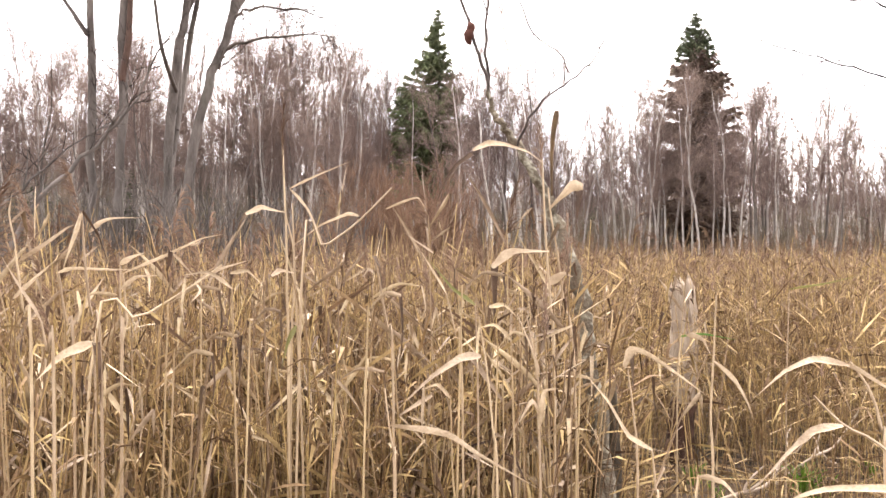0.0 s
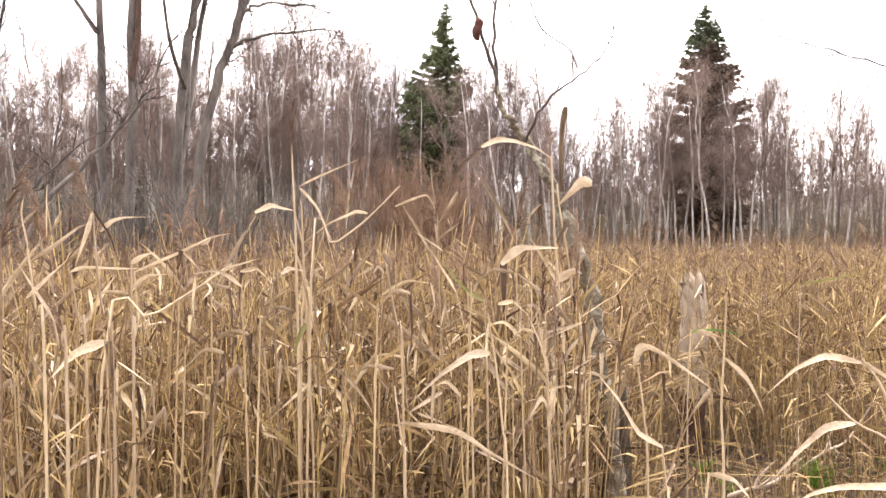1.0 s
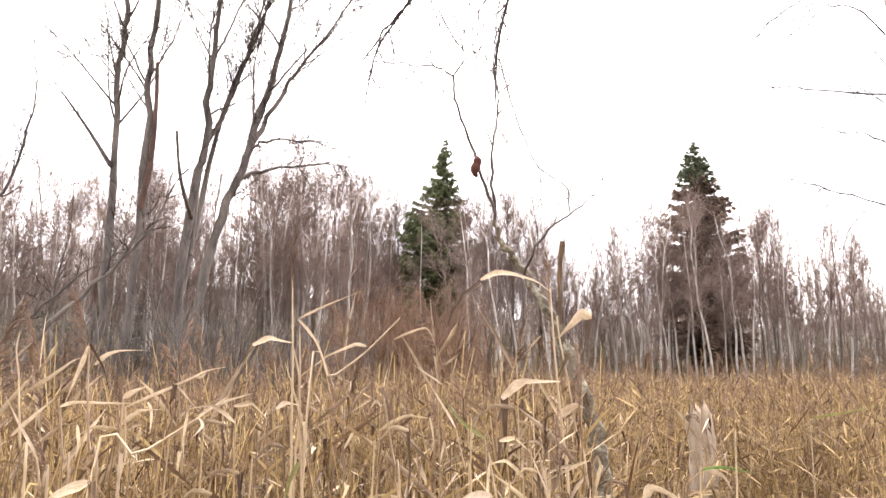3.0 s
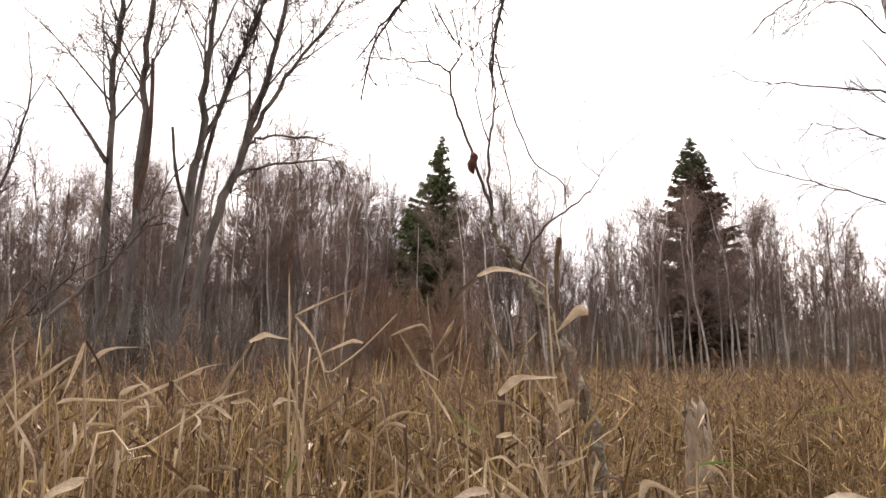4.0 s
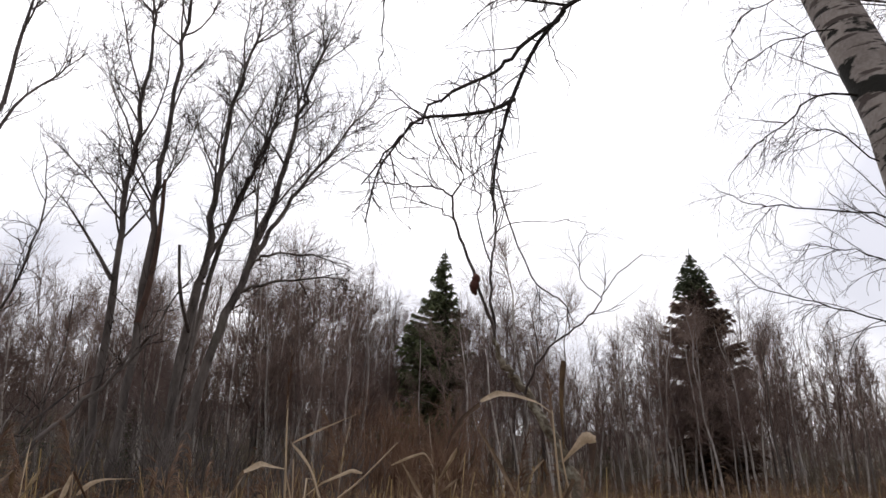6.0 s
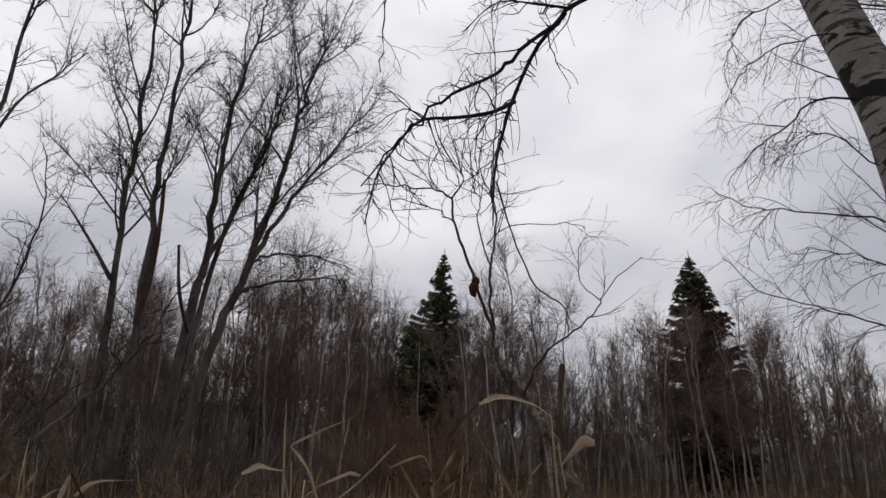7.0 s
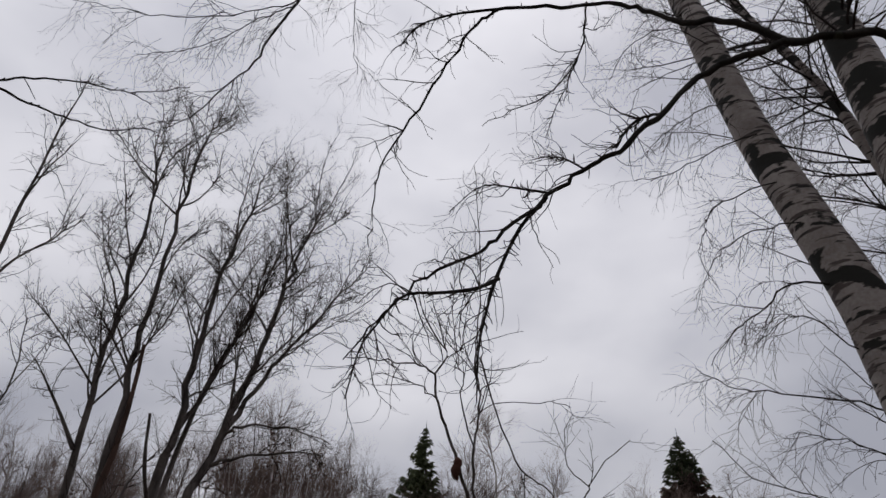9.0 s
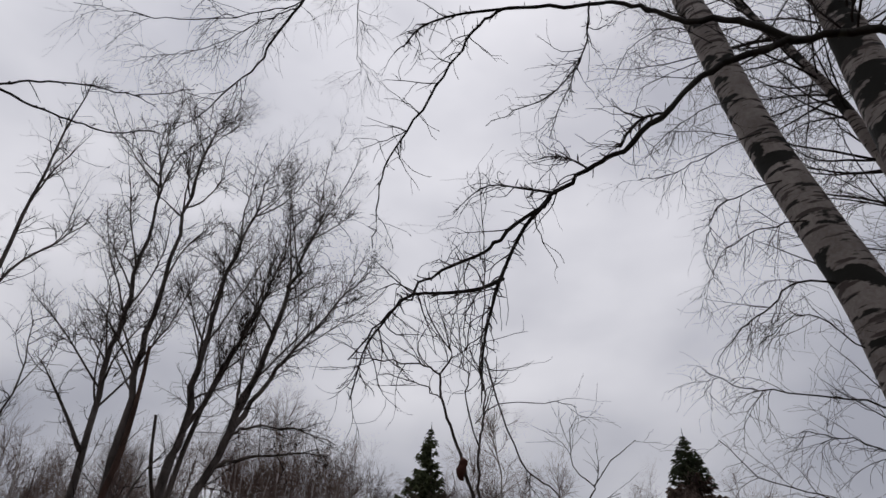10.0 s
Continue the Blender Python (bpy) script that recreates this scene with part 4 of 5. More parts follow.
# ---------------------------------------------------------------- the lichened sapling and the stumps
def sapling():
    r = np.random.default_rng(205)
    low = run([(-14.6, -0.1, 2.5), (-13.4, 0.8, 2.5), (-12.2, 1.2, 2.5), (-11.6, 1.40, 2.5), (-10.7, 1.56, 2.5), (-9.2, 1.74, 2.5), (-7.4, 1.89, 2.5), (-5.7, 2.01, 2.5), (-4.4, 2.09, 2.5), (-3.8, 2.18, 2.5)], 48, 0.038, 0.008, 0.006, 3, 0.85)
    foot = low[0][0]
    root = thing("sapling", tuple(foot), "crooked young tree with pale lichen on its bent trunk", "tree")
    part("trunk", mesh("trunk", *sweep(offset([low], foot), 12, r, 0.17), LICHEN), root)
    stems = [run([(-3.8, 2.18, 2.5), (-3.6, 2.33, 2.5), (-3.7, 2.47, 2.5), (-4.0, 2.56, 2.5), (-4.2, 2.66, 2.5), (-4.0, 2.83, 2.5), (-4.4, 3.03, 2.5), (-4.7, 3.31, 2.5), (-4.5, 3.57, 2.5), (-4.2, 3.85, 2.5)], 30, 0.0062, 0.0016, 0.004, 8),
             run([(-3.8, 2.2, 2.47), (-3.0, 2.31, 2.45), (-2.2, 2.42, 2.45), (-1.2, 2.54, 2.45), (-0.4, 2.64, 2.45), (-0.3, 2.74, 2.45)], 18, 0.0072, 0.005, 0.003, 9),
             run([(-0.3, 2.74, 2.45), (1.2, 2.77, 2.45), (4.6, 2.79, 2.45), (7.8, 2.79, 2.45)], 14, 0.0045, 0.002, 0.004, 10),
             run([(-0.3, 2.74, 2.45), (-1.4, 2.82, 2.45), (-0.6, 2.88, 2.45), (0.9, 3.0, 2.45), (1.6, 3.14, 2.45)], 14, 0.004, 0.002),
             run([(-0.4, 2.64, 2.45), (1.0, 2.69, 2.45), (2.5, 2.71, 2.45), (5.1, 2.73, 2.45)], 12, 0.003, 0.0015, 0.004, 11),
             run([(-3.8, 2.45, 2.47), (-2.6, 2.64, 2.45), (-2.9, 2.71, 2.45), (-2.4, 2.81, 2.45), (-1.9, 3.01, 2.45), (-2.3, 3.28, 2.45)], 16, 0.0035, 0.0015, 0.004, 12),
             run([(-3.4, 2.56, 2.5), (-4.7, 2.62, 2.5), (-6.7, 2.64, 2.5), (-10.2, 2.64, 2.5), (-12.2, 2.61, 2.5)], 14, 0.0028, 0.0013, 0.004, 13),
             run([(-4.4, 2.83, 2.5), (-5.0, 2.72, 2.5), (-5.9, 2.58, 2.5), (-7.2, 2.41, 2.5), (-8.4, 2.35, 2.5), (-9.6, 2.32, 2.5), (-10.1, 2.28, 2.5), (-10.1, 2.18, 2.5)], 20, 0.0042, 0.0022, 0.003, 14),
             run([(-6.2, 1.97, 2.48), (-6.9, 2.03, 2.42), (-7.7, 2.09, 2.4), (-8.9, 2.14, 2.4), (-10.1, 2.17, 2.4), (-11.8, 2.22, 2.4), (-12.9, 2.28, 2.4), (-13.2, 2.31, 2.4), (-14.7, 2.38, 2.4), (-16.7, 2.44, 2.4)], 26, 0.0055, 0.0014, 0.003, 15),
             run([(-13.0, 2.29, 2.4), (-11.4, 2.36, 2.4), (-11.4, 2.47, 2.4), (-12.1, 2.54, 2.4)], 10, 0.0022, 0.0012, 0.003, 16)]
    for k, path in enumerate(stems):
        part("stem", mesh("stem", *sweep(offset([path], foot), 6, r, 0.1), SAPLING_BARK), root)
    shoots = grow(r, stems[:1] + stems[5:6], (16, 20), (0.25, 1.0), 0.34, 34, 0.25, 0.10, 7, 0.0028, 0.3, 0.5, bend=0.5)
    shoots += grow(r, stems[2:5], (6, 8), (0.1, 1.0), 0.28, 40, 0.1, 0.12, 6, 0.0025, 0.3, 0.5, bend=0.7)
    shoots += grow(r, stems[6:], (3, 5), (0.3, 1.0), 0.16, 42, 0.25, 0.12, 5, 0.0022, 0.3, 0.5, bend=0.5)
    more = grow(r, shoots, (2, 4), (0.2, 1.0), 0.14, 40, 0.15, 0.14, 5, 0.0017, 0.3, 0.5, bend=0.5)
    tagged(part("twig_spray", mesh("twig_spray", *sweep(offset(shoots + more, foot), 3), BIRCH_TWIG), root), kind="stuff")
    p = np.array(spot(-2.2, 2.41, 2.42))
    leaf = [(smooth_path([p, p + np.array([0.008, 0, -0.025]), p + np.array([-0.004, 0, -0.055]), p + np.array([0.006, 0, -0.085])], 9), np.array([0.002, 0.010, 0.017, 0.014, 0.021, 0.018, 0.013, 0.010, 0.002]))]
    part("withered_leaf", mesh("withered_leaf", *sweep(offset(leaf, foot), 6, r, 0.35), DEAD_LEAF), root, "curled dark red dead leaf")


sapling()


def stump(name, bearing, reach, height, width, pieces, label, seed):
    """A broken snag: lumpy column with a jagged top; pieces: (part, from, to, material)."""
    r = np.random.default_rng(seed)
    foot = spot(bearing, 0, reach)
    root = thing(name, foot, label, "stump")
    for part_name, z0, z1, mat, swell in pieces:
        n, sides = 12, 16
        z = np.linspace(z0, z1, n)
        pts = np.column_stack([0.03 * np.sin(z * 2.1), 0.02 * np.cos(z * 3), z])
        rad = width * 0.5 * (swell + (1 - swell) * np.linspace(0, 1, n) ** 0.6)
        v, q = sweep([(pts, rad)], sides, r, 0.2)
        if z1 >= height - 0.01:
            rim = v[-sides:]
            rim[:, 2] += r.uniform(-0.22, 0.07, sides)
            cap = rim.copy()
            cap[:, :2] = cap[:, :2].mean(0) + (cap[:, :2] - cap[:, :2].mean(0)) * 0.35
            cap[:, 2] = height - 0.24
            base = len(v)
            v = np.vstack([v, cap])
            j = np.arange(sides)
            k = (j + 1) % sides
            q = np.vstack([q, np.stack([base - sides + j, base - sides + k, base + k, base + j], -1)])
        part(part_name, mesh(part_name, v, q, mat), root)
    return root


stump("broken_snag", -19.2, 5.4, 1.4, 0.175, [("rotten_foot", -0.1, 0.5, STUMP_ROT, 1.35), ("trunk", 0.46, 1.4, STUMP_PALE, 1.1)],
      "broken pale tree snag with a rotten reddish foot among reeds", 301)
stump("mossy_stump", -12.7, 2.62, 1.14, 0.10, [("trunk", -0.1, 1.14, MOSSY, 1.5)], "slim mossy rotten stump beside the crooked sapling", 302)


# ---------------------------------------------------------------- reeds
def ribbon(points, width, n, twist=0.0, roll=0.0, tip=0.05, sharp=False, flat=False, profile="lance"):
    """A leaf blade along the points: a shallow channel that narrows to both ends; sharp: it breaks at its points."""
    if sharp or len(points) == 2:
        c = np.array([tuple(q) for q in points], float)
        p = np.column_stack([np.interp(np.linspace(0, len(c) - 1, n), np.arange(len(c)), c[:, k]) for k in range(3)])
    else:
        p = smooth_path(points, n)
    if profile != "lance" and not sharp and len(points) > 2:
        c = np.array([tuple(q) for q in points], float)
        keep = 0.5 if profile == "blade" else 0.25
        p = p * keep + (1 - keep) * np.column_stack([np.interp(np.linspace(0, len(c) - 1, n), np.arange(len(c)), c[:, k]) for k in range(3)])
    t = np.gradient(p, axis=0)
    t /= np.linalg.norm(t, axis=1, keepdims=True) + 1e-9
    s = np.cross(t, np.array([0.0, 0, 1.0]) + 0.01)
    s /= np.linalg.norm(s, axis=1, keepdims=True) + 1e-9
    up = np.cross(s, t)
    f = np.linspace(0, 1, n)
    a = roll + twist * f
    s, up = s * np.cos(a)[:, None] + up * np.sin(a)[:, None], up * np.cos(a)[:, None] - s * np.sin(a)[:, None]
    w = width * 0.5 * np.clip(np.where(f < 0.38, 0.28 + 0.72 * (f / 0.38) ** 0.8, 1 - (np.maximum(f - 0.38, 0) / 0.62) ** 1.5) + tip * 0.5, 0.03, 1)
    if profile == "blade":
        w = width * 0.5 * np.clip(np.where(f < 0.2, 0.35 + 0.65 * (f / 0.2) ** 0.7, 1 - np.maximum(f - 0.2, 0) / 0.8), 0.04, 1)
    if profile == "flare":
        w = width * 0.5 * np.where(f < 0.75, 0.16 + 0.84 * (f / 0.75) ** 1.3, 1 - 0.55 * (f - 0.75) / 0.25)
    if profile == "taper":
        w = width * 0.5 * np.clip(1 - f ** 1.2, 0.04, 1)
    if flat:
        k = np.arange(n - 1) * 2
        return np.stack([p - s * w[:, None], p + s * w[:, None]], 1).reshape(-1, 3), np.stack([k, k + 1, k + 3, k + 2], -1)
    v = np.stack([p - s * w[:, None] + up * w[:, None] * 0.6, p, p + s * w[:, None] + up * w[:, None] * 0.6], 1).reshape(-1, 3)
    i, j = np.meshgrid(np.arange(n - 1), np.arange(2), indexing="ij")
    b = i * 3 + j
    return v, np.stack([b, b + 1, b + 4, b + 3], -1).reshape(-1, 4)


def join(pieces):
    verts, quads, k = [], [], 0
    for v, q in pieces:
        verts.append(v)
        quads.append(q + k)
        k += len(v)
    return np.vstack(verts), np.vstack(quads)


def leaf_line(r, start, heading, length, kind):
    """Control points of a dry leaf: stiff and slanting, broken over, or hanging along the stem."""
    d = np.array([math.cos(heading), math.sin(heading), 0])
    up = np.array([0, 0, 1.0])
    if kind == 0:
        rise = r.uniform(0.1, 1.7)
        e = unit(d + up * rise)
        return [start, start + e * length * 0.5 + up * 0.02 * length, start + e * length + up * r.uniform(-0.08, 0.02) * length]
    if kind == 1:
        rise = r.uniform(0.3, 1.7)
        k = start + unit(d + up * rise) * length * r.uniform(0.4, 0.65)
        side = np.array([-d[1], d[0], 0]) * r.normal() * 0.2
        return [start, k, k + (unit(d * r.uniform(-0.1, 0.25) - up + side)) * length * r.uniform(0.25, 0.5)]
    k = start + (d * 0.12 + up * 0.05) * length
    return [start, k, k + (d * 0.1 - up * 0.75) * length]


def plume_paths(r, base, height, count, droop, strand=0.0019):
    """A one-sided feathery head: strands that rise, then nod over."""
    out, lean = [], r.uniform(0, 2 * math.pi)
    side = np.array([math.cos(lean), math.sin(lean), 0])
    for k in range(count):
        f = r.uniform(0, 1)
        p = base + np.array([0, 0, height * f]) + side * 0.35 * height * f * f * droop
        d = unit(side * droop + r.normal(size=3) * 0.28 + np.array([0, 0, 0.9]))
        s = height * r.uniform(0.25, 0.5) * (1 - 0.5 * f)
        q = p + d * s * 0.6
        out.append((np.array([p, q, q + (d * 0.4 + side * 0.3 * droop - np.array([0, 0, 0.25])) * s * 0.7]), np.array([strand, strand * 0.8, strand * 0.4])))
    return out


def reed_shape(seed, height, leaves, plume, stem_n, leaf_n, stem_r=0.0037, wide=1.0, flat=False, hooks=0, snap=0.0):
    """Stem path, leaf blades and plume of one reed; snap: the height share at which it is broken over."""
    r = np.random.default_rng(seed)
    lean = r.normal(size=2) * 0.10
    bend = r.normal(size=2) * 0.05
    f = np.linspace(0, 1, stem_n)
    pts = np.column_stack([(lean[0] * f + bend[0] * f * f) * height, (lean[1] * f + bend[1] * f * f) * height, -0.03 + f * (height + 0.03)])
    if snap:
        a, tilt = r.uniform(0, 2 * math.pi), r.uniform(-0.5, 0.7)
        knee = np.array([np.interp(snap, f, pts[:, c]) for c in range(3)])
        away = unit(np.array([math.cos(a), math.sin(a), tilt]))
        beyond = np.maximum(f - snap, 0)[:, None] * height
        pts = np.where(beyond > 0, knee + away * beyond, pts)
    stem = (pts, np.linspace(stem_r, stem_r * 0.5, stem_n))
    blades = []
    for k in range(leaves):
        u = 0.34 + 0.64 * (k + r.uniform(0, 0.8)) / leaves
        at = np.array([np.interp(u, f, pts[:, c]) for c in range(3)])
        kind = int(r.choice([0, 0, 1, 1, 1, 2]))
        size = r.uniform(0.11, 0.30) * (1.0, 0.85, 0.6)[kind]
        shape = ribbon(leaf_line(r, at, r.uniform(0, 2 * math.pi), size, kind), r.uniform(0.006, 0.017) * wide, leaf_n, r.uniform(-1.2, 1.2), r.uniform(-1.5, 1.5), 0.05, kind > 0, flat)
        blades.append((shape, kind))
    for k in range(hooks):
        u = r.uniform(0.72, 1.0)
        at = np.array([np.interp(u, f, pts[:, c]) for c in range(3)])
        a = r.uniform(0, 2 * math.pi)
        d = np.array([math.cos(a), math.sin(a), 0])
        knee = at + unit(d + np.array([0, 0, r.uniform(0.1, 0.8)])) * r.uniform(0.06, 0.15)
        end = knee + unit(d * r.uniform(-0.25, 0.2) - np.array([0, 0, 1.0])) * r.uniform(0.06, 0.15)
        w = r.uniform(0.007, 0.015) * wide
        roll = r.uniform(-1.2, 1.2)
        blades.append((ribbon([at, knee], w, leaf_n, 0.4, roll, 0, False, flat, "flare"), 0))
        blades.append((ribbon([knee, (knee + end) / 2 + d * 0.008, end], w, leaf_n, r.uniform(-0.9, 0.9), roll + 0.4, 0, False, flat, "taper"), 2))
    tuft = plume_paths(r, pts[-1] - np.array([0, 0, 0.04]), 0.17, plume, 0.8, 0.0010 if plume > 30 else 0.0019) if plume else []
    return stem, blades, tuft


def build_reed(seed, height, leaves, plume, label):
    root = thing("reed", (0, 0, 0), label, "reed", "reeds at the edge of the bed")
    stem, blades, tuft = reed_shape(seed, height, leaves, plume, 8, 9, hooks=1 + seed % 3)
    part("stem", mesh("reed_stem", *sweep([stem], 6), STRAW_ONE), root)
    for k, ((v, q), kind) in enumerate(blades):
        part("leaf", mesh("reed_leaf", v, q, BLADE_BROWN if kind == 2 else BLADE_ONE), root)
    if tuft:
        part("plume", mesh("reed_plume", *sweep(tuft, 3), PLUME), root, "feathery brown seed plume")
    return root


def open_ground(x, y):
    """True in the trodden clearing, where hardly a reed stands."""
    b, r = math.degrees(math.atan2(-x, y)), math.hypot(x, y)
    if (-15.0 < b < -11.6 and r < 3.2) or (-20.6 < b < -17.9 and r < 5.3):
        return True
    return (b < -12.5 and r < 5.6 + 1.2 * noise.noise((x, y, 7)) and (r < 3 or noise.noise((x * 9, y * 9, 2)) < 0.32)) or r < 1.35 or (b < -9 and r < 1.7)


rng = np.random.default_rng(31)
KINDS = 14
kinds = [build_reed(500 + k, (1.25, 1.38, 1.3, 1.5, 1.42, 1.2, 1.55, 1.34, 1.46, 1.28, 1.56, 1.4, 1.36, 1.64)[k], 4 + k % 4, 70 if k in (3, 10, 13) else 0,
                    "dry straw-coloured reed with a feathery plume" if k in (3, 10, 13) else "dry straw-coloured reed with broken pale leaves") for k in range(KINDS)]
near_spots = [tuple(spot(b, 0, d))[:2] for b, d in ((-8.2, 2.2), (-8.9, 2.05), (-9.6, 2.25), (-10.2, 2.1), (-10.8, 1.95), (-11.2, 2.3), (-7.4, 2.1), (-9.9, 1.85), (-6.6, 2.3), (-10.5, 2.2), (-10.0, 2.0), (-11.0, 2.1))]
while len(near_spots) < 285:
    x, y = rng.uniform(-2.6, 1.2), rng.uniform(1.2, 3.5)
    b = math.degrees(math.atan2(-x, y))
    if abs(b) < 40 and not open_ground(x, y) and 1.7 < math.hypot(x, y) < 3.4:
        near_spots.append((x, y))
for i, (x, y) in enumerate(near_spots):
    m = Matrix.Translation((x, y, 0)) @ Matrix.Rotation(rng.uniform(0, 6.28), 4, "Z") @ Matrix.Diagonal((1, 1, rng.uniform(0.88, 1.06) if i >= KINDS else 1, 1))
    if i < KINDS:
        kinds[i].matrix_basis = m
    else:
        copy_thing(kinds[i % KINDS], m)


def tall_reed(label, reach, stem, blades, plume=0, radius=0.0037, seed=1, sheath=(), bark=STRAW_PALE):
    """A single tall reed: stem [(bearing, height)] at a distance; blades (points, width, material, roll)."""
    top = [spot(b, h, reach) for b, h in stem]
    foot = Vector((top[0].x + (top[0].x - top[1].x) * 0.6, top[0].y, -0.03))
    root = thing("tall_reed", foot, label, "reed", "tall reeds before the camera")
    line = (smooth_path([foot] + top, 14), np.linspace(radius, radius * 0.5, 14))
    part("stem", mesh("reed_stem", *sweep(offset([line], foot), 7), bark), root)
    for k, (points, width, mat, roll) in enumerate(blades):
        after = blades[k + 1] if k + 1 < len(blades) else None
        folds = after and after[2] is BLADE_BROWN and mat is not BLADE_BROWN and abs(after[0][0][0] - points[-1][0]) < 0.6
        path = [spot(b, h, reach - 0.01 - 0.02 * i) - foot for i, (b, h) in enumerate(points)]
        shape = "flare" if folds else "taper" if mat is BLADE_BROWN else "blade"
        part("leaf", mesh("reed_leaf", *ribbon(path, width * (0.8 if mat is BLADE_BROWN else 0.88), 16, 0.5, roll, profile=shape), mat), root)
    if sheath:
        husk = smooth_path([spot(b, h, reach - 0.01) for b, h in sheath], 10)
        part("sheath", mesh("sheath", *sweep(offset([(husk, 0.0055 * np.interp(np.linspace(0, 1, 10), (0, 0.4, 0.9, 1), (0.5, 1.0, 1.7, 1.2)))], foot), 8, np.random.default_rng(seed), 0.18), BLADE_BROWN), root, "frayed dark brown sheath")
    if plume:
        r = np.random.default_rng(seed)
        tuft = plume_paths(r, np.array(line[0][-1]) - np.array([0, 0, 0.06]), 0.16, plume * 3, 0.6, 0.0009)
        part("plume", mesh("reed_plume", *sweep(offset(tuft, foot), 3), PLUME), root, "feathery brown seed plume")
    return root


P1, P2 = BLADE_PALE, BLADE_BROWN
tall_reed("tall dry reed with an arched pale leaf and dark drooping tip", 1.95, [(-9.3, 1.234), (-9.0, 1.441), (-8.6, 1.624), (-8.4, 1.783), (-8.3, 1.855)],
          [([(-8.4, 1.842), (-7.1, 1.872), (-5.2, 1.890), (-3.8, 1.891), (-2.5, 1.870)], 0.0203, P1, 0.9),
           ([(-2.5, 1.870), (-1.1, 1.834), (-0.1, 1.785), (0.5, 1.734)], 0.0203, P2, 0.8),
           ([(-8.9, 1.593), (-7.3, 1.593), (-5.9, 1.593), (-5.2, 1.583), (-4.1, 1.550)], 0.0313, P1, 0.9),
           ([(-4.3, 1.556), (-4.3, 1.470), (-4.3, 1.334)], 0.0295, P2, 0.1)], 30, 0.0045, 2, sheath=[(-9.1, 1.750), (-9.1, 1.863), (-9.3, 1.944), (-9.5, 1.988)])
tall_reed("tall dry reed with a pale leaf folded over dark", 2.00, [(-11.0, 1.226), (-10.1, 1.436), (-9.6, 1.577), (-9.0, 1.705), (-8.8, 1.778)],
          [([(-8.9, 1.716), (-9.9, 1.750), (-10.7, 1.777), (-11.6, 1.772)], 0.0378, P1, 0.9),
           ([(-11.4, 1.770), (-11.2, 1.720), (-11.1, 1.672)], 0.0284, P2, 0.1),
           ([(-8.8, 1.495), (-9.5, 1.517), (-10.1, 1.530), (-10.8, 1.522)], 0.0303, P1, 0.9),
           ([(-9.7, 1.672), (-9.0, 1.624), (-8.0, 1.561)], 0.0151, P2, 0.8)], 0, 0.0042)
tall_reed("very tall pale dry reed with stiff slanting leaves and plume", 1.80, [(12.8, 1.269), (12.9, 1.459), (13.0, 1.655), (13.3, 1.874)],
          [([(12.7, 1.755), (10.3, 1.791), (7.1, 1.832)], 0.0085, P1, 0.8),
           ([(12.7, 1.753), (11.2, 1.696), (9.6, 1.580)], 0.0136, P1, 0.9),
           ([(12.4, 1.609), (10.2, 1.661), (8.0, 1.689), (7.1, 1.684)], 0.0119, P1, 0.9),
           ([(7.1, 1.684), (6.9, 1.648), (6.8, 1.604)], 0.0102, P2, 0.2)], 12, 0.0044, 5)
tall_reed("dry reed with a pale leaf folded over brown", 1.85, [(12.6, 1.259), (12.4, 1.454), (12.4, 1.597), (13.0, 1.685)],
          [([(13.0, 1.696), (14.0, 1.700), (15.0, 1.706), (16.2, 1.688)], 0.0175, P1, 0.9),
           ([(16.2, 1.691), (16.6, 1.670), (17.1, 1.620)], 0.0122, P2, 0.8),
           ([(12.2, 1.535), (13.0, 1.541), (13.6, 1.544), (14.2, 1.532)], 0.0157, P1, 0.9),
           ([(14.3, 1.533), (14.5, 1.519), (14.6, 1.484)], 0.0175, P2, 0.2)])
tall_reed("dry reed with pale stiff leaves crossing", 1.70, [(26.7, 1.318), (27.4, 1.459), (27.8, 1.579), (28.0, 1.683)],
          [([(29.2, 1.559), (28.6, 1.620), (28.1, 1.676)], 0.0145, P1, 0.9),
           ([(28.0, 1.681), (26.9, 1.627), (26.2, 1.563)], 0.0145, P2, 0.8),
           ([(32.0, 1.574), (30.4, 1.609), (29.0, 1.644), (28.4, 1.652)], 0.0113, P1, 0.9),
           ([(27.5, 1.637), (26.8, 1.658), (25.9, 1.667), (23.8, 1.669)], 0.0129, P1, 0.9)], 24, 0.0040, 7)
tall_reed("dry reed with a broad pale slanting leaf", 1.50, [(29.8, 1.332), (30.2, 1.402), (30.6, 1.462)],
          [([(30.6, 1.462), (31.9, 1.527), (33.0, 1.586)], 0.0128, P1, 0.9),
           ([(32.3, 1.508), (30.9, 1.548), (29.7, 1.580)], 0.0099, P1, 0.9)])
tall_reed("thin dry reed with an upright curved leaf", 1.60, [(31.2, 1.348), (31.7, 1.475), (32.2, 1.601)],
          [([(32.2, 1.601), (32.6, 1.665), (32.4, 1.705)], 0.0106, P1, 0.6)])
tall_reed("dry reed with a long level leaf", 1.75, [(28.5, 1.314), (29.0, 1.433), (29.5, 1.547)],
          [([(29.5, 1.547), (28.6, 1.556), (25.8, 1.553), (23.7, 1.555)], 0.0116, P1, 0.9),
           ([(23.7, 1.554), (23.4, 1.524), (23.4, 1.486)], 0.0132, P1, 0.2)])
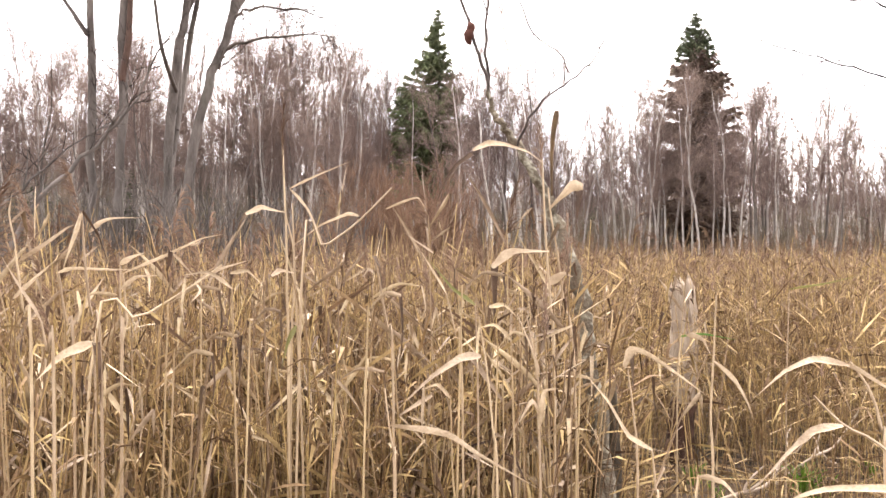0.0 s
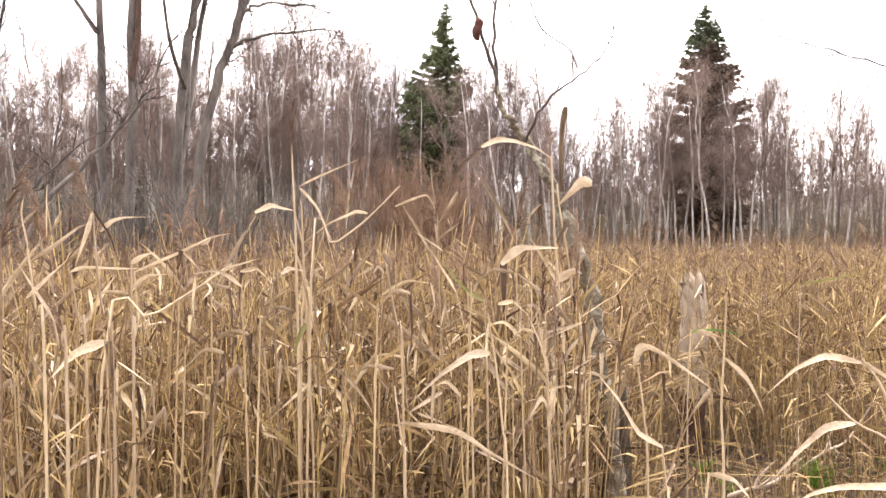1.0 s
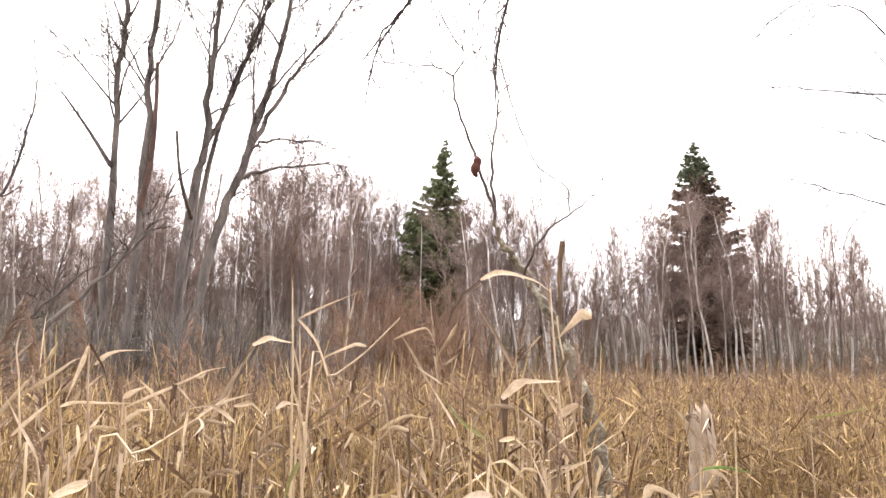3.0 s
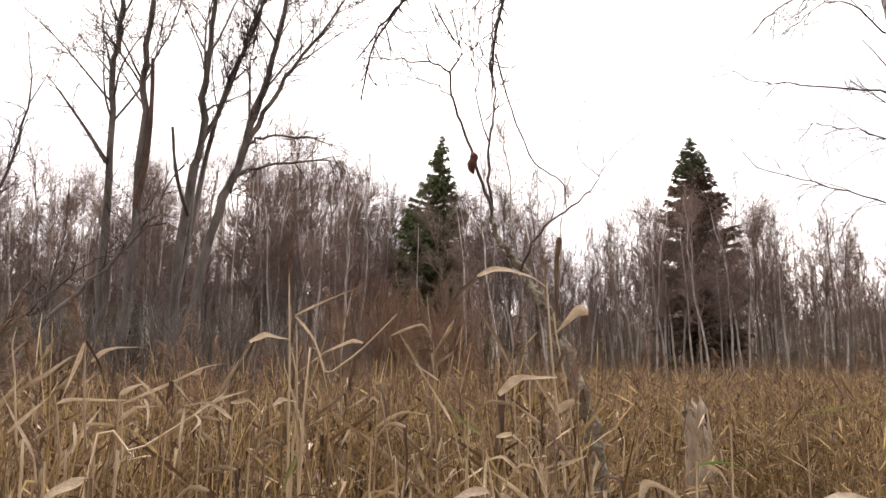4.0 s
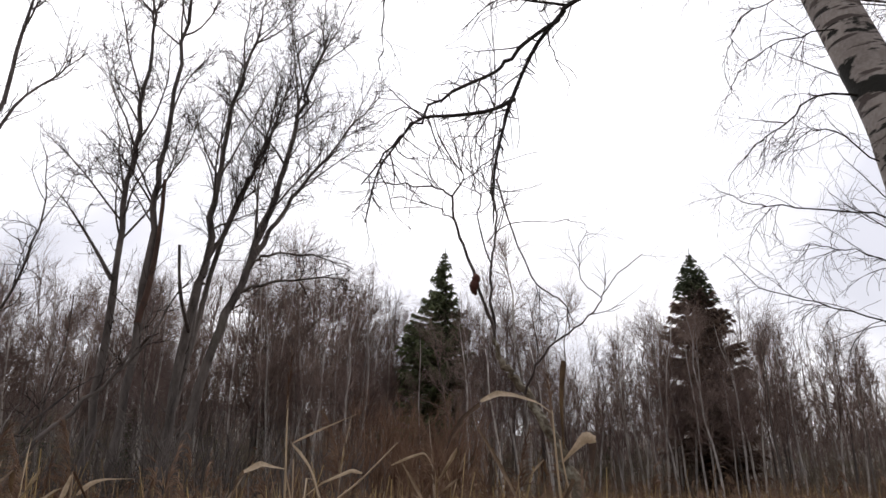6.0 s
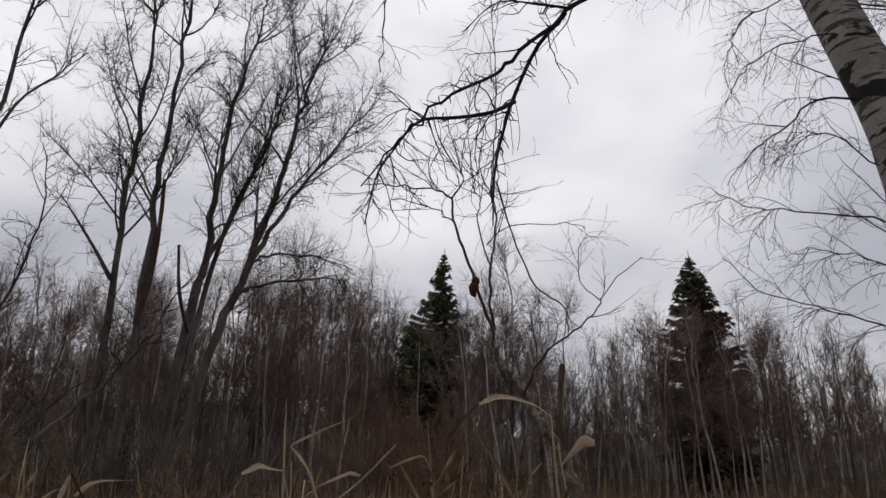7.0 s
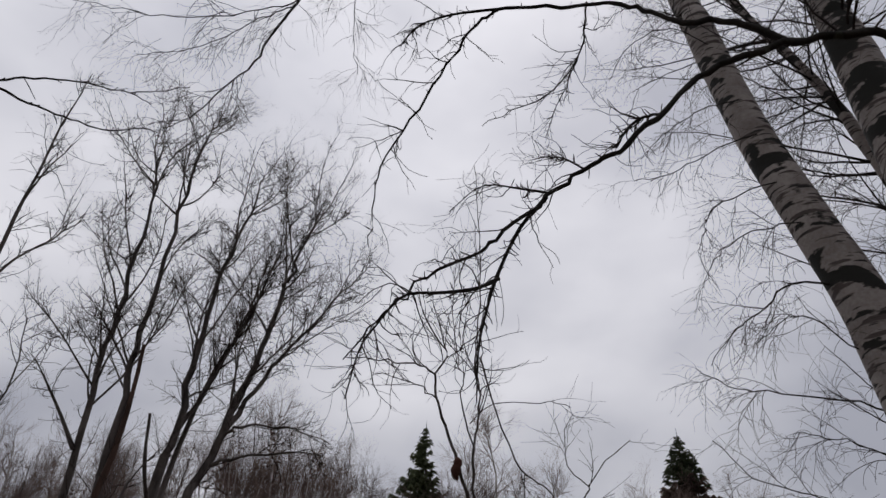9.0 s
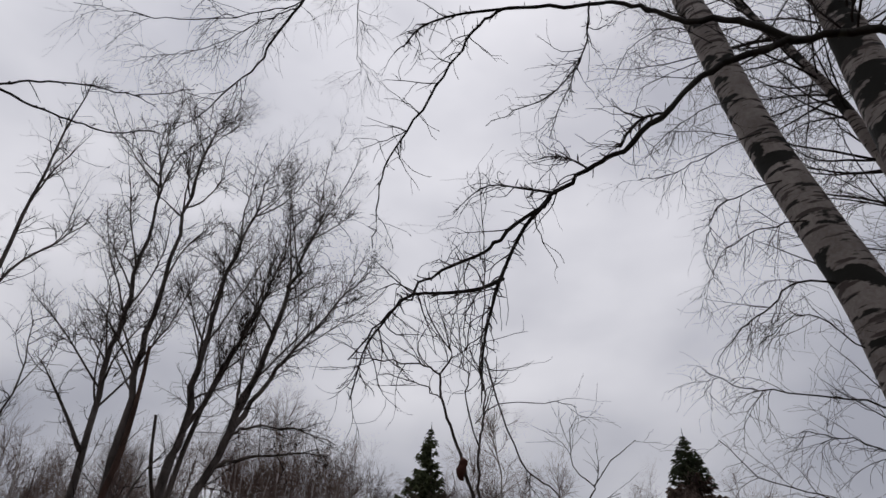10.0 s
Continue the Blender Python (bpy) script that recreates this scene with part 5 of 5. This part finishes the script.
tall_reed("slanting dry reed with straight raised leaves", 1.75, [(25.3, 1.305), (25.0, 1.426), (25.2, 1.543)],
          [([(25.2, 1.543), (22.0, 1.587), (19.6, 1.624), (18.0, 1.634)], 0.0099, P1, 0.9),
           ([(20.0, 1.519), (18.2, 1.551), (15.8, 1.574)], 0.0132, P1, 0.9)])
tall_reed("slim dry reed leaning far across its neighbours", 1.70, [(27.3, 1.377), (24.0, 1.442), (20.0, 1.518), (18.0, 1.562)],
          [([(20.0, 1.518), (19.7, 1.499), (20.5, 1.474)], 0.0129, P1, 0.3)])
tall_reed("slim dry reed slanting up with a thin bent leaf", 1.75, [(11.7, 1.557), (9.9, 1.605), (7.2, 1.668), (4.3, 1.757)],
          [([(4.8, 1.702), (2.2, 1.730), (1.4, 1.694)], 0.0083, P1, 0.9)])
tall_reed("dry reed with narrow crossing leaves", 1.80, [(-1.6, 1.259), (-1.0, 1.383), (-0.3, 1.479)],
          [([(-0.3, 1.479), (1.1, 1.553), (2.2, 1.611)], 0.0119, P1, 0.9),
           ([(0.8, 1.588), (2.0, 1.614), (3.2, 1.640)], 0.0085, P1, 0.9)])
tall_reed("dry reed with a dark drooping leaf", 1.75, [(4.2, 1.271), (4.7, 1.404), (5.6, 1.556), (5.8, 1.581)],
          [([(5.9, 1.581), (5.4, 1.553), (5.0, 1.484)], 0.0232, P2, 0.2),
           ([(5.8, 1.535), (6.3, 1.549), (6.7, 1.531)], 0.0149, P1, 0.9)])
tall_reed("dry reed with pale short folded leaves", 1.70, [(25.3, 1.314), (25.4, 1.432), (25.4, 1.565)],
          [([(25.4, 1.565), (24.7, 1.580), (23.7, 1.592)], 0.0161, P1, 0.9),
           ([(25.3, 1.510), (24.3, 1.537), (22.6, 1.541)], 0.0129, P1, 0.9),
           ([(20.4, 1.608), (19.9, 1.611), (19.5, 1.627)], 0.0096, P1, 0.9)])
tall_reed("dry reed with long drooping pale leaf", 1.7, [(-16.0, 1.0), (-15.7, 1.19), (-15.2, 1.31)],
          [([(-14.9, 1.315), (-15.4, 1.359), (-16.7, 1.355), (-19.1, 1.314), (-21.4, 1.272)], 0.024, P1, 0.9), ([(-15.4, 1.352), (-15.5, 1.305), (-15.7, 1.252)], 0.022, P2, 0.6)])
tall_reed("dry reed with narrow hanging leaves", 1.75, [(-21.7, 1.0), (-21.5, 1.195), (-21.7, 1.33), (-21.9, 1.49)],
          [([(-21.7, 1.332), (-23.2, 1.29), (-24.1, 1.247), (-24.6, 1.213)], 0.022, P1, 0.9), ([(-19.7, 1.391), (-20.8, 1.386), (-21.5, 1.354)], 0.022, P1, 0.9)])
tall_reed("dry reed with a broad arched pale leaf", 1.5, [(-33.1, 1.139), (-32.8, 1.266), (-32.1, 1.337), (-30.9, 1.387)],
          [([(-30.9, 1.38), (-28.6, 1.39), (-26.7, 1.367), (-24.6, 1.315)], 0.017, P1, 0.9), ([(-30.8, 1.378), (-32.0, 1.366), (-34.5, 1.33)], 0.018, P1, 0.9)])
tall_reed("broken dry reed with a broad pale leaf", 1.4, [(-35.0, 1.12), (-33.1, 1.25), (-30.5, 1.288), (-28.6, 1.335)],
          [([(-30.5, 1.288), (-28.6, 1.277), (-27.1, 1.244), (-24.8, 1.178)], 0.019, P1, 0.6)])
tall_reed("short dry reed with one broad pale leaf", 1.35, [(-35.5, 1.0), (-35.0, 1.12), (-34.2, 1.2)],
          [([(-34.2, 1.2), (-33.1, 1.208), (-29.7, 1.201), (-27.5, 1.185), (-26.1, 1.155)], 0.018, P1, 0.6)])
tall_reed("dry reed with a pointed pale leaf", 1.62, [(-4.6, 1.0), (-4.2, 1.17), (-3.7, 1.31), (-3.0, 1.44)],
          [([(-3.2, 1.346), (-1.5, 1.345), (1.1, 1.302), (3.8, 1.236)], 0.024, P1, 1.0)])
tall_reed("dry reed with a long sagging pale leaf", 1.52, [(4.0, 1.04), (4.2, 1.15), (4.5, 1.2), (4.9, 1.29)],
          [([(4.5, 1.207), (-0.3, 1.19), (-3.1, 1.153), (-7.9, 1.095)], 0.026, P1, 0.9)])
tall_reed("short dry reed with a bent leaf", 1.35, [(-20.2, 1.0), (-20.3, 1.1), (-20.6, 1.18)], [([(-20.6, 1.178), (-22.4, 1.178), (-23.9, 1.148)], 0.02, P1, 0.9)])
tall_reed("slim pale dry reed close beside the tall one", 1.82, [(11.6, 0.95), (11.9, 1.25), (12.25, 1.5), (12.5, 1.72)], [([(12.2, 1.40), (12.9, 1.36), (13.4, 1.29)], 0.016, BLADE_GREEN, 0.9)])
tall_reed("dry reed with a broad leaf folded over a brown sheath", 1.62, [(26.9, 0.95), (27.0, 1.2), (27.2, 1.41)],
          [([(27.2, 1.402), (29.3, 1.383), (31.0, 1.337)], 0.026, P1, 1.0), ([(27.2, 1.402), (26.9, 1.352), (26.7, 1.26)], 0.026, P2, 0.3)])
tall_reed("dry reed with a streaked greenish leaf", 1.7, [(-3.0, 1.0), (-2.9, 1.3), (-2.7, 1.47)], [([(-2.7, 1.46), (-0.8, 1.502), (1.4, 1.58)], 0.016, BLADE_GREEN, 0.9)])
tall_reed("dry reed with twisted pale leaves", 1.65, [(-8.2, 0.95), (-8.0, 1.2), (-7.9, 1.3), (-7.0, 1.44)],
          [([(-7.9, 1.30), (-7.4, 1.36), (-6.2, 1.45)], 0.024, P1, 0.5), ([(-8.0, 1.17), (-8.4, 1.26), (-9.7, 1.277)], 0.018, P1, 0.8), ([(-8.0, 1.2), (-7.4, 1.24), (-6.2, 1.185)], 0.02, P1, 0.9)])
tall_reed("dry reed with a last short green leaf", 2.8, [(-19.0, 0.9), (-19.1, 1.1), (-19.3, 1.27)], [([(-19.3, 1.26), (-21.0, 1.275), (-23.4, 1.262)], 0.016, BLADE_FRESH, 0.9)])
tall_reed("dry reed with a narrow greenish leaf", 3.4, [(-26.8, 0.9), (-26.9, 1.2), (-27.0, 1.42)], [([(-27.0, 1.42), (-29.4, 1.45), (-31.6, 1.49)], 0.014, BLADE_GREEN, 0.9)])
tall_reed("bent dry reed crossing its neighbours", 1.62, [(-17.6, 0.95), (-17.4, 1.05), (-17.1, 1.144)], [([(-17.1, 1.144), (-15.2, 1.178), (-13.6, 1.259), (-11.6, 1.328)], 0.016, P1, 0.9)])

hooks = np.random.default_rng(77)
for k in range(26):
    b = (-8.0, 30.0, 12.0, 4.0, 20.0, -3.0, 25.0)[k % 7] + hooks.uniform(-4, 4)
    h, d, way = hooks.uniform(1.22, 1.52), hooks.uniform(1.55, 2.1), hooks.choice([-1, 1])
    span, drop = hooks.uniform(2.0, 4.4) * way, hooks.uniform(0.05, 0.13)
    tall_reed("dry reed with one pale leaf folded over", d, [(b - 0.5 * way, 0.85), (b - 0.2 * way, h - 0.2), (b, h)],
              [([(b, h - 0.01), (b + span * 0.5, h + 0.03), (b + span, h + 0.025)], hooks.uniform(0.010, 0.017), BLADE_ONE, 0.9),
               ([(b + span * 0.96, h + 0.026), (b + span * 1.04, h - drop * 0.5), (b + span * 0.97, h - drop)], hooks.uniform(0.008, 0.013), P2 if k % 3 else BLADE_ONE, 0.1)], 0, 0.0036, bark=STRAW_ONE)


def reed_field(name, variants, spots, label, r):
    """Many reeds joined: each of the variants set down at its share of the spots."""
    vs, qs, n = [], [], 0
    spots = np.array(spots)
    which = r.integers(0, len(variants), len(spots))
    for k, (v, q) in enumerate(variants):
        s = spots[which == k]
        if not len(s):
            continue
        a, h = r.uniform(0, 2 * math.pi, len(s)), r.uniform(0.80, 1.10, len(s))
        c, sn = np.cos(a)[:, None], np.sin(a)[:, None]
        x = v[None, :, 0] * c - v[None, :, 1] * sn + s[:, 0:1]
        y = v[None, :, 0] * sn + v[None, :, 1] * c + s[:, 1:2]
        z = v[None, :, 2] * h[:, None]
        vs.append(np.stack([x, y, z], -1).reshape(-1, 3))
        qs.append((q[None] + (np.arange(len(s)) * len(v))[:, None, None]).reshape(-1, 4) + n)
        n += len(s) * len(v)
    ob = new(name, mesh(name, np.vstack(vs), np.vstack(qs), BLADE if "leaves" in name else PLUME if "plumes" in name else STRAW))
    return tagged(ob, label, "reeds", kind="stuff")


def scatter(r, count, lo, hi, half=42):
    out = []
    while len(out) < count:
        d = math.sqrt(r.uniform(lo * lo, hi * hi))
        b = radians(r.uniform(-half, half))
        x, y = -d * math.sin(b), d * math.cos(b)
        if not open_ground(x, y):
            out.append((x, y))
    return out


def bed():
    r = np.random.default_rng(33)
    for count, lo, hi, sides, stem_n, leaf_n, leaves, plume, thick, wide in (
            (3800, 1.9, 4.0, 5, 9, 4, 4, 0, 0.0025, 0.8), (5400, 2.6, 7.5, 4, 6, 4, 4, 9, 0.0032, 1.0), (8500, 7.5, 16, 3, 3, 4, 4, 4, 0.0052, 1.3), (8000, 16, 36, 3, 3, 3, 3, 3, 0.008, 2.0)):
        spots = scatter(r, count, lo, hi)
        stems, leaf, tufts = [], [], []
        for k in range(12):
            stem, blades, tuft = reed_shape(700 + k + int(lo * 10), 1.14 + 0.033 * k + (0.12 if k == 11 else 0), leaves + k % 2, plume if k % 2 else 0, stem_n, leaf_n, thick, wide, True, k % 2 if 2 < lo < 7 else 0, (0.45 + 0.05 * k if k % 3 == 0 and lo < 7 else 0.0))
            stems.append(sweep([stem], sides))
            leaf.append(join([b for b, kind in blades]))
            if tuft:
                tufts.append(sweep([(p, q * wide * 1.5) for p, q in tuft], 3))
        state = r.bit_generator.state
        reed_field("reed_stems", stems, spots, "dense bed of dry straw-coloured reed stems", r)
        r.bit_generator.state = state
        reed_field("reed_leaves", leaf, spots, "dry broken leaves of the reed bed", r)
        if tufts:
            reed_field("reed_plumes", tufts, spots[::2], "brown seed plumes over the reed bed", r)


bed()


# ---------------------------------------------------------------- the clearing
def litter():
    """Fallen stems and leaf scraps on the open ground and under the reeds."""
    r = np.random.default_rng(41)
    paths, blades, tufts = [], [], []
    for k in range(2200):
        b, d = r.uniform(-42, -6), r.uniform(2.2, 7.0)
        if k % 3 == 0:
            b, d = r.uniform(-10, 42), r.uniform(1.8, 5.0)
        p = np.array(spot(b, 0.0, d)) + np.array([0, 0, 0.02 + abs(r.normal()) * 0.06])
        a = r.uniform(0, 2 * math.pi)
        e = np.array([math.cos(a), math.sin(a), r.normal() * 0.16]) * r.uniform(0.15, 0.7)
        if k % 2:
            paths.append((np.array([p, p + e / 2 + np.array([0, 0, 0.01]), p + e]), np.array([0.0035, 0.0035, 0.0025])))
        else:
            blades.append(ribbon([p, p + e * 0.3 + np.array([0, 0, 0.03]), p + e * 0.6], r.uniform(0.008, 0.02), 5, r.uniform(-1, 1), r.uniform(-1, 1)))
    for k in range(2600):
        b, d = r.uniform(-42, -10), r.uniform(2.3, 6.6)
        p = np.array(spot(b, -0.01, d))
        a, s = r.uniform(0, 2 * math.pi), r.uniform(0.08, 0.34)
        e = np.array([math.cos(a), math.sin(a), 0]) * s * r.uniform(0.1, 0.9)
        tufts.append(ribbon([p, p + e * 0.35 + np.array([0, 0, s * 0.7]), p + e + np.array([0, 0, s * r.uniform(0.2, 0.9)])], r.uniform(0.004, 0.009), 4, 0.4, r.uniform(-1, 1), 0.05, False, True))
    ob = new("dead_grass", mesh("dead_grass", *join(tufts), DEAD_GRASS))
    tagged(ob, "tangled brown dead grass in the clearing", "grass", kind="stuff")
    ob = new("reed_litter", mesh("reed_litter", *join([sweep(paths, 4)] + blades), BLADE))
    tagged(ob, "fallen reed stems and leaf scraps on wet ground", "litter", kind="stuff")


litter()


def bare_stick(points, radius, label, forks, seed):
    r = np.random.default_rng(seed)
    main = run(points, 14, radius, radius * 0.4)
    foot = main[0][0]
    root = thing("fallen_branch", tuple(foot), label, "branch", "fallen branches")
    part("stick", mesh("stick", *sweep(offset([main], foot), 7, r, 0.15), STICK), root)
    for path in grow(r, [main], forks, (0.3, 0.9), 0.3, 45, 0.3, 0.2, 5, radius * 0.6, 0.3, 0.4):
        part("fork", mesh("fork", *sweep(offset([path], foot), 5, r, 0.1), STICK), root)


bare_stick([(-20.5, 0.05, 4.3), (-23.0, 0.16, 4.3), (-25.5, 0.22, 4.4), (-26.6, 0.36, 4.5), (-28.2, 0.46, 4.6)], 0.016, "pale crooked fallen branch propped on the litter", 4, 51)
bare_stick([(-26.0, 0.04, 5.0), (-28.5, 0.25, 5.0), (-30.0, 0.30, 5.2), (-31.5, 0.55, 5.2)], 0.012, "thin pale fallen branch with crooked forks", 3, 52)
bare_stick([(-17.0, 0.04, 3.6), (-19.5, 0.10, 3.5), (-22.0, 0.08, 3.4)], 0.014, "short grey fallen branch on the ground", 2, 53)


def grass_tuft(bearing, reach, size, count, seed):
    r = np.random.default_rng(seed)
    foot = spot(bearing, 0, reach)
    root = thing("grass_tuft", foot, "small tuft of fresh green grass among dead reeds", "grass", "green tufts in the clearing")
    blades = []
    for k in range(count):
        a, s = r.uniform(0, 2 * math.pi), size * r.uniform(0.5, 1.1)
        d = np.array([math.cos(a), math.sin(a), 0]) * s * r.uniform(0.15, 0.6)
        o = r.normal(size=3) * np.array([1, 1, 0]) * size * 0.12
        blades.append(ribbon([o, o + d * 0.4 + np.array([0, 0, s * 0.6]), o + d + np.array([0, 0, s * 0.85])], 0.012, 6, 0.3))
    tagged(part("blade_clump", mesh("blade_clump", *join(blades), GRASS), root), kind="stuff")


grass_tuft(-28.2, 4.9, 0.28, 60, 61)
grass_tuft(-20.3, 4.9, 0.18, 34, 62)
grass_tuft(-22.0, 4.6, 0.16, 26, 63)
grass_tuft(-32.0, 5.6, 0.15, 24, 64)
grass_tuft(-12.4, 2.35, 0.16, 24, 65)
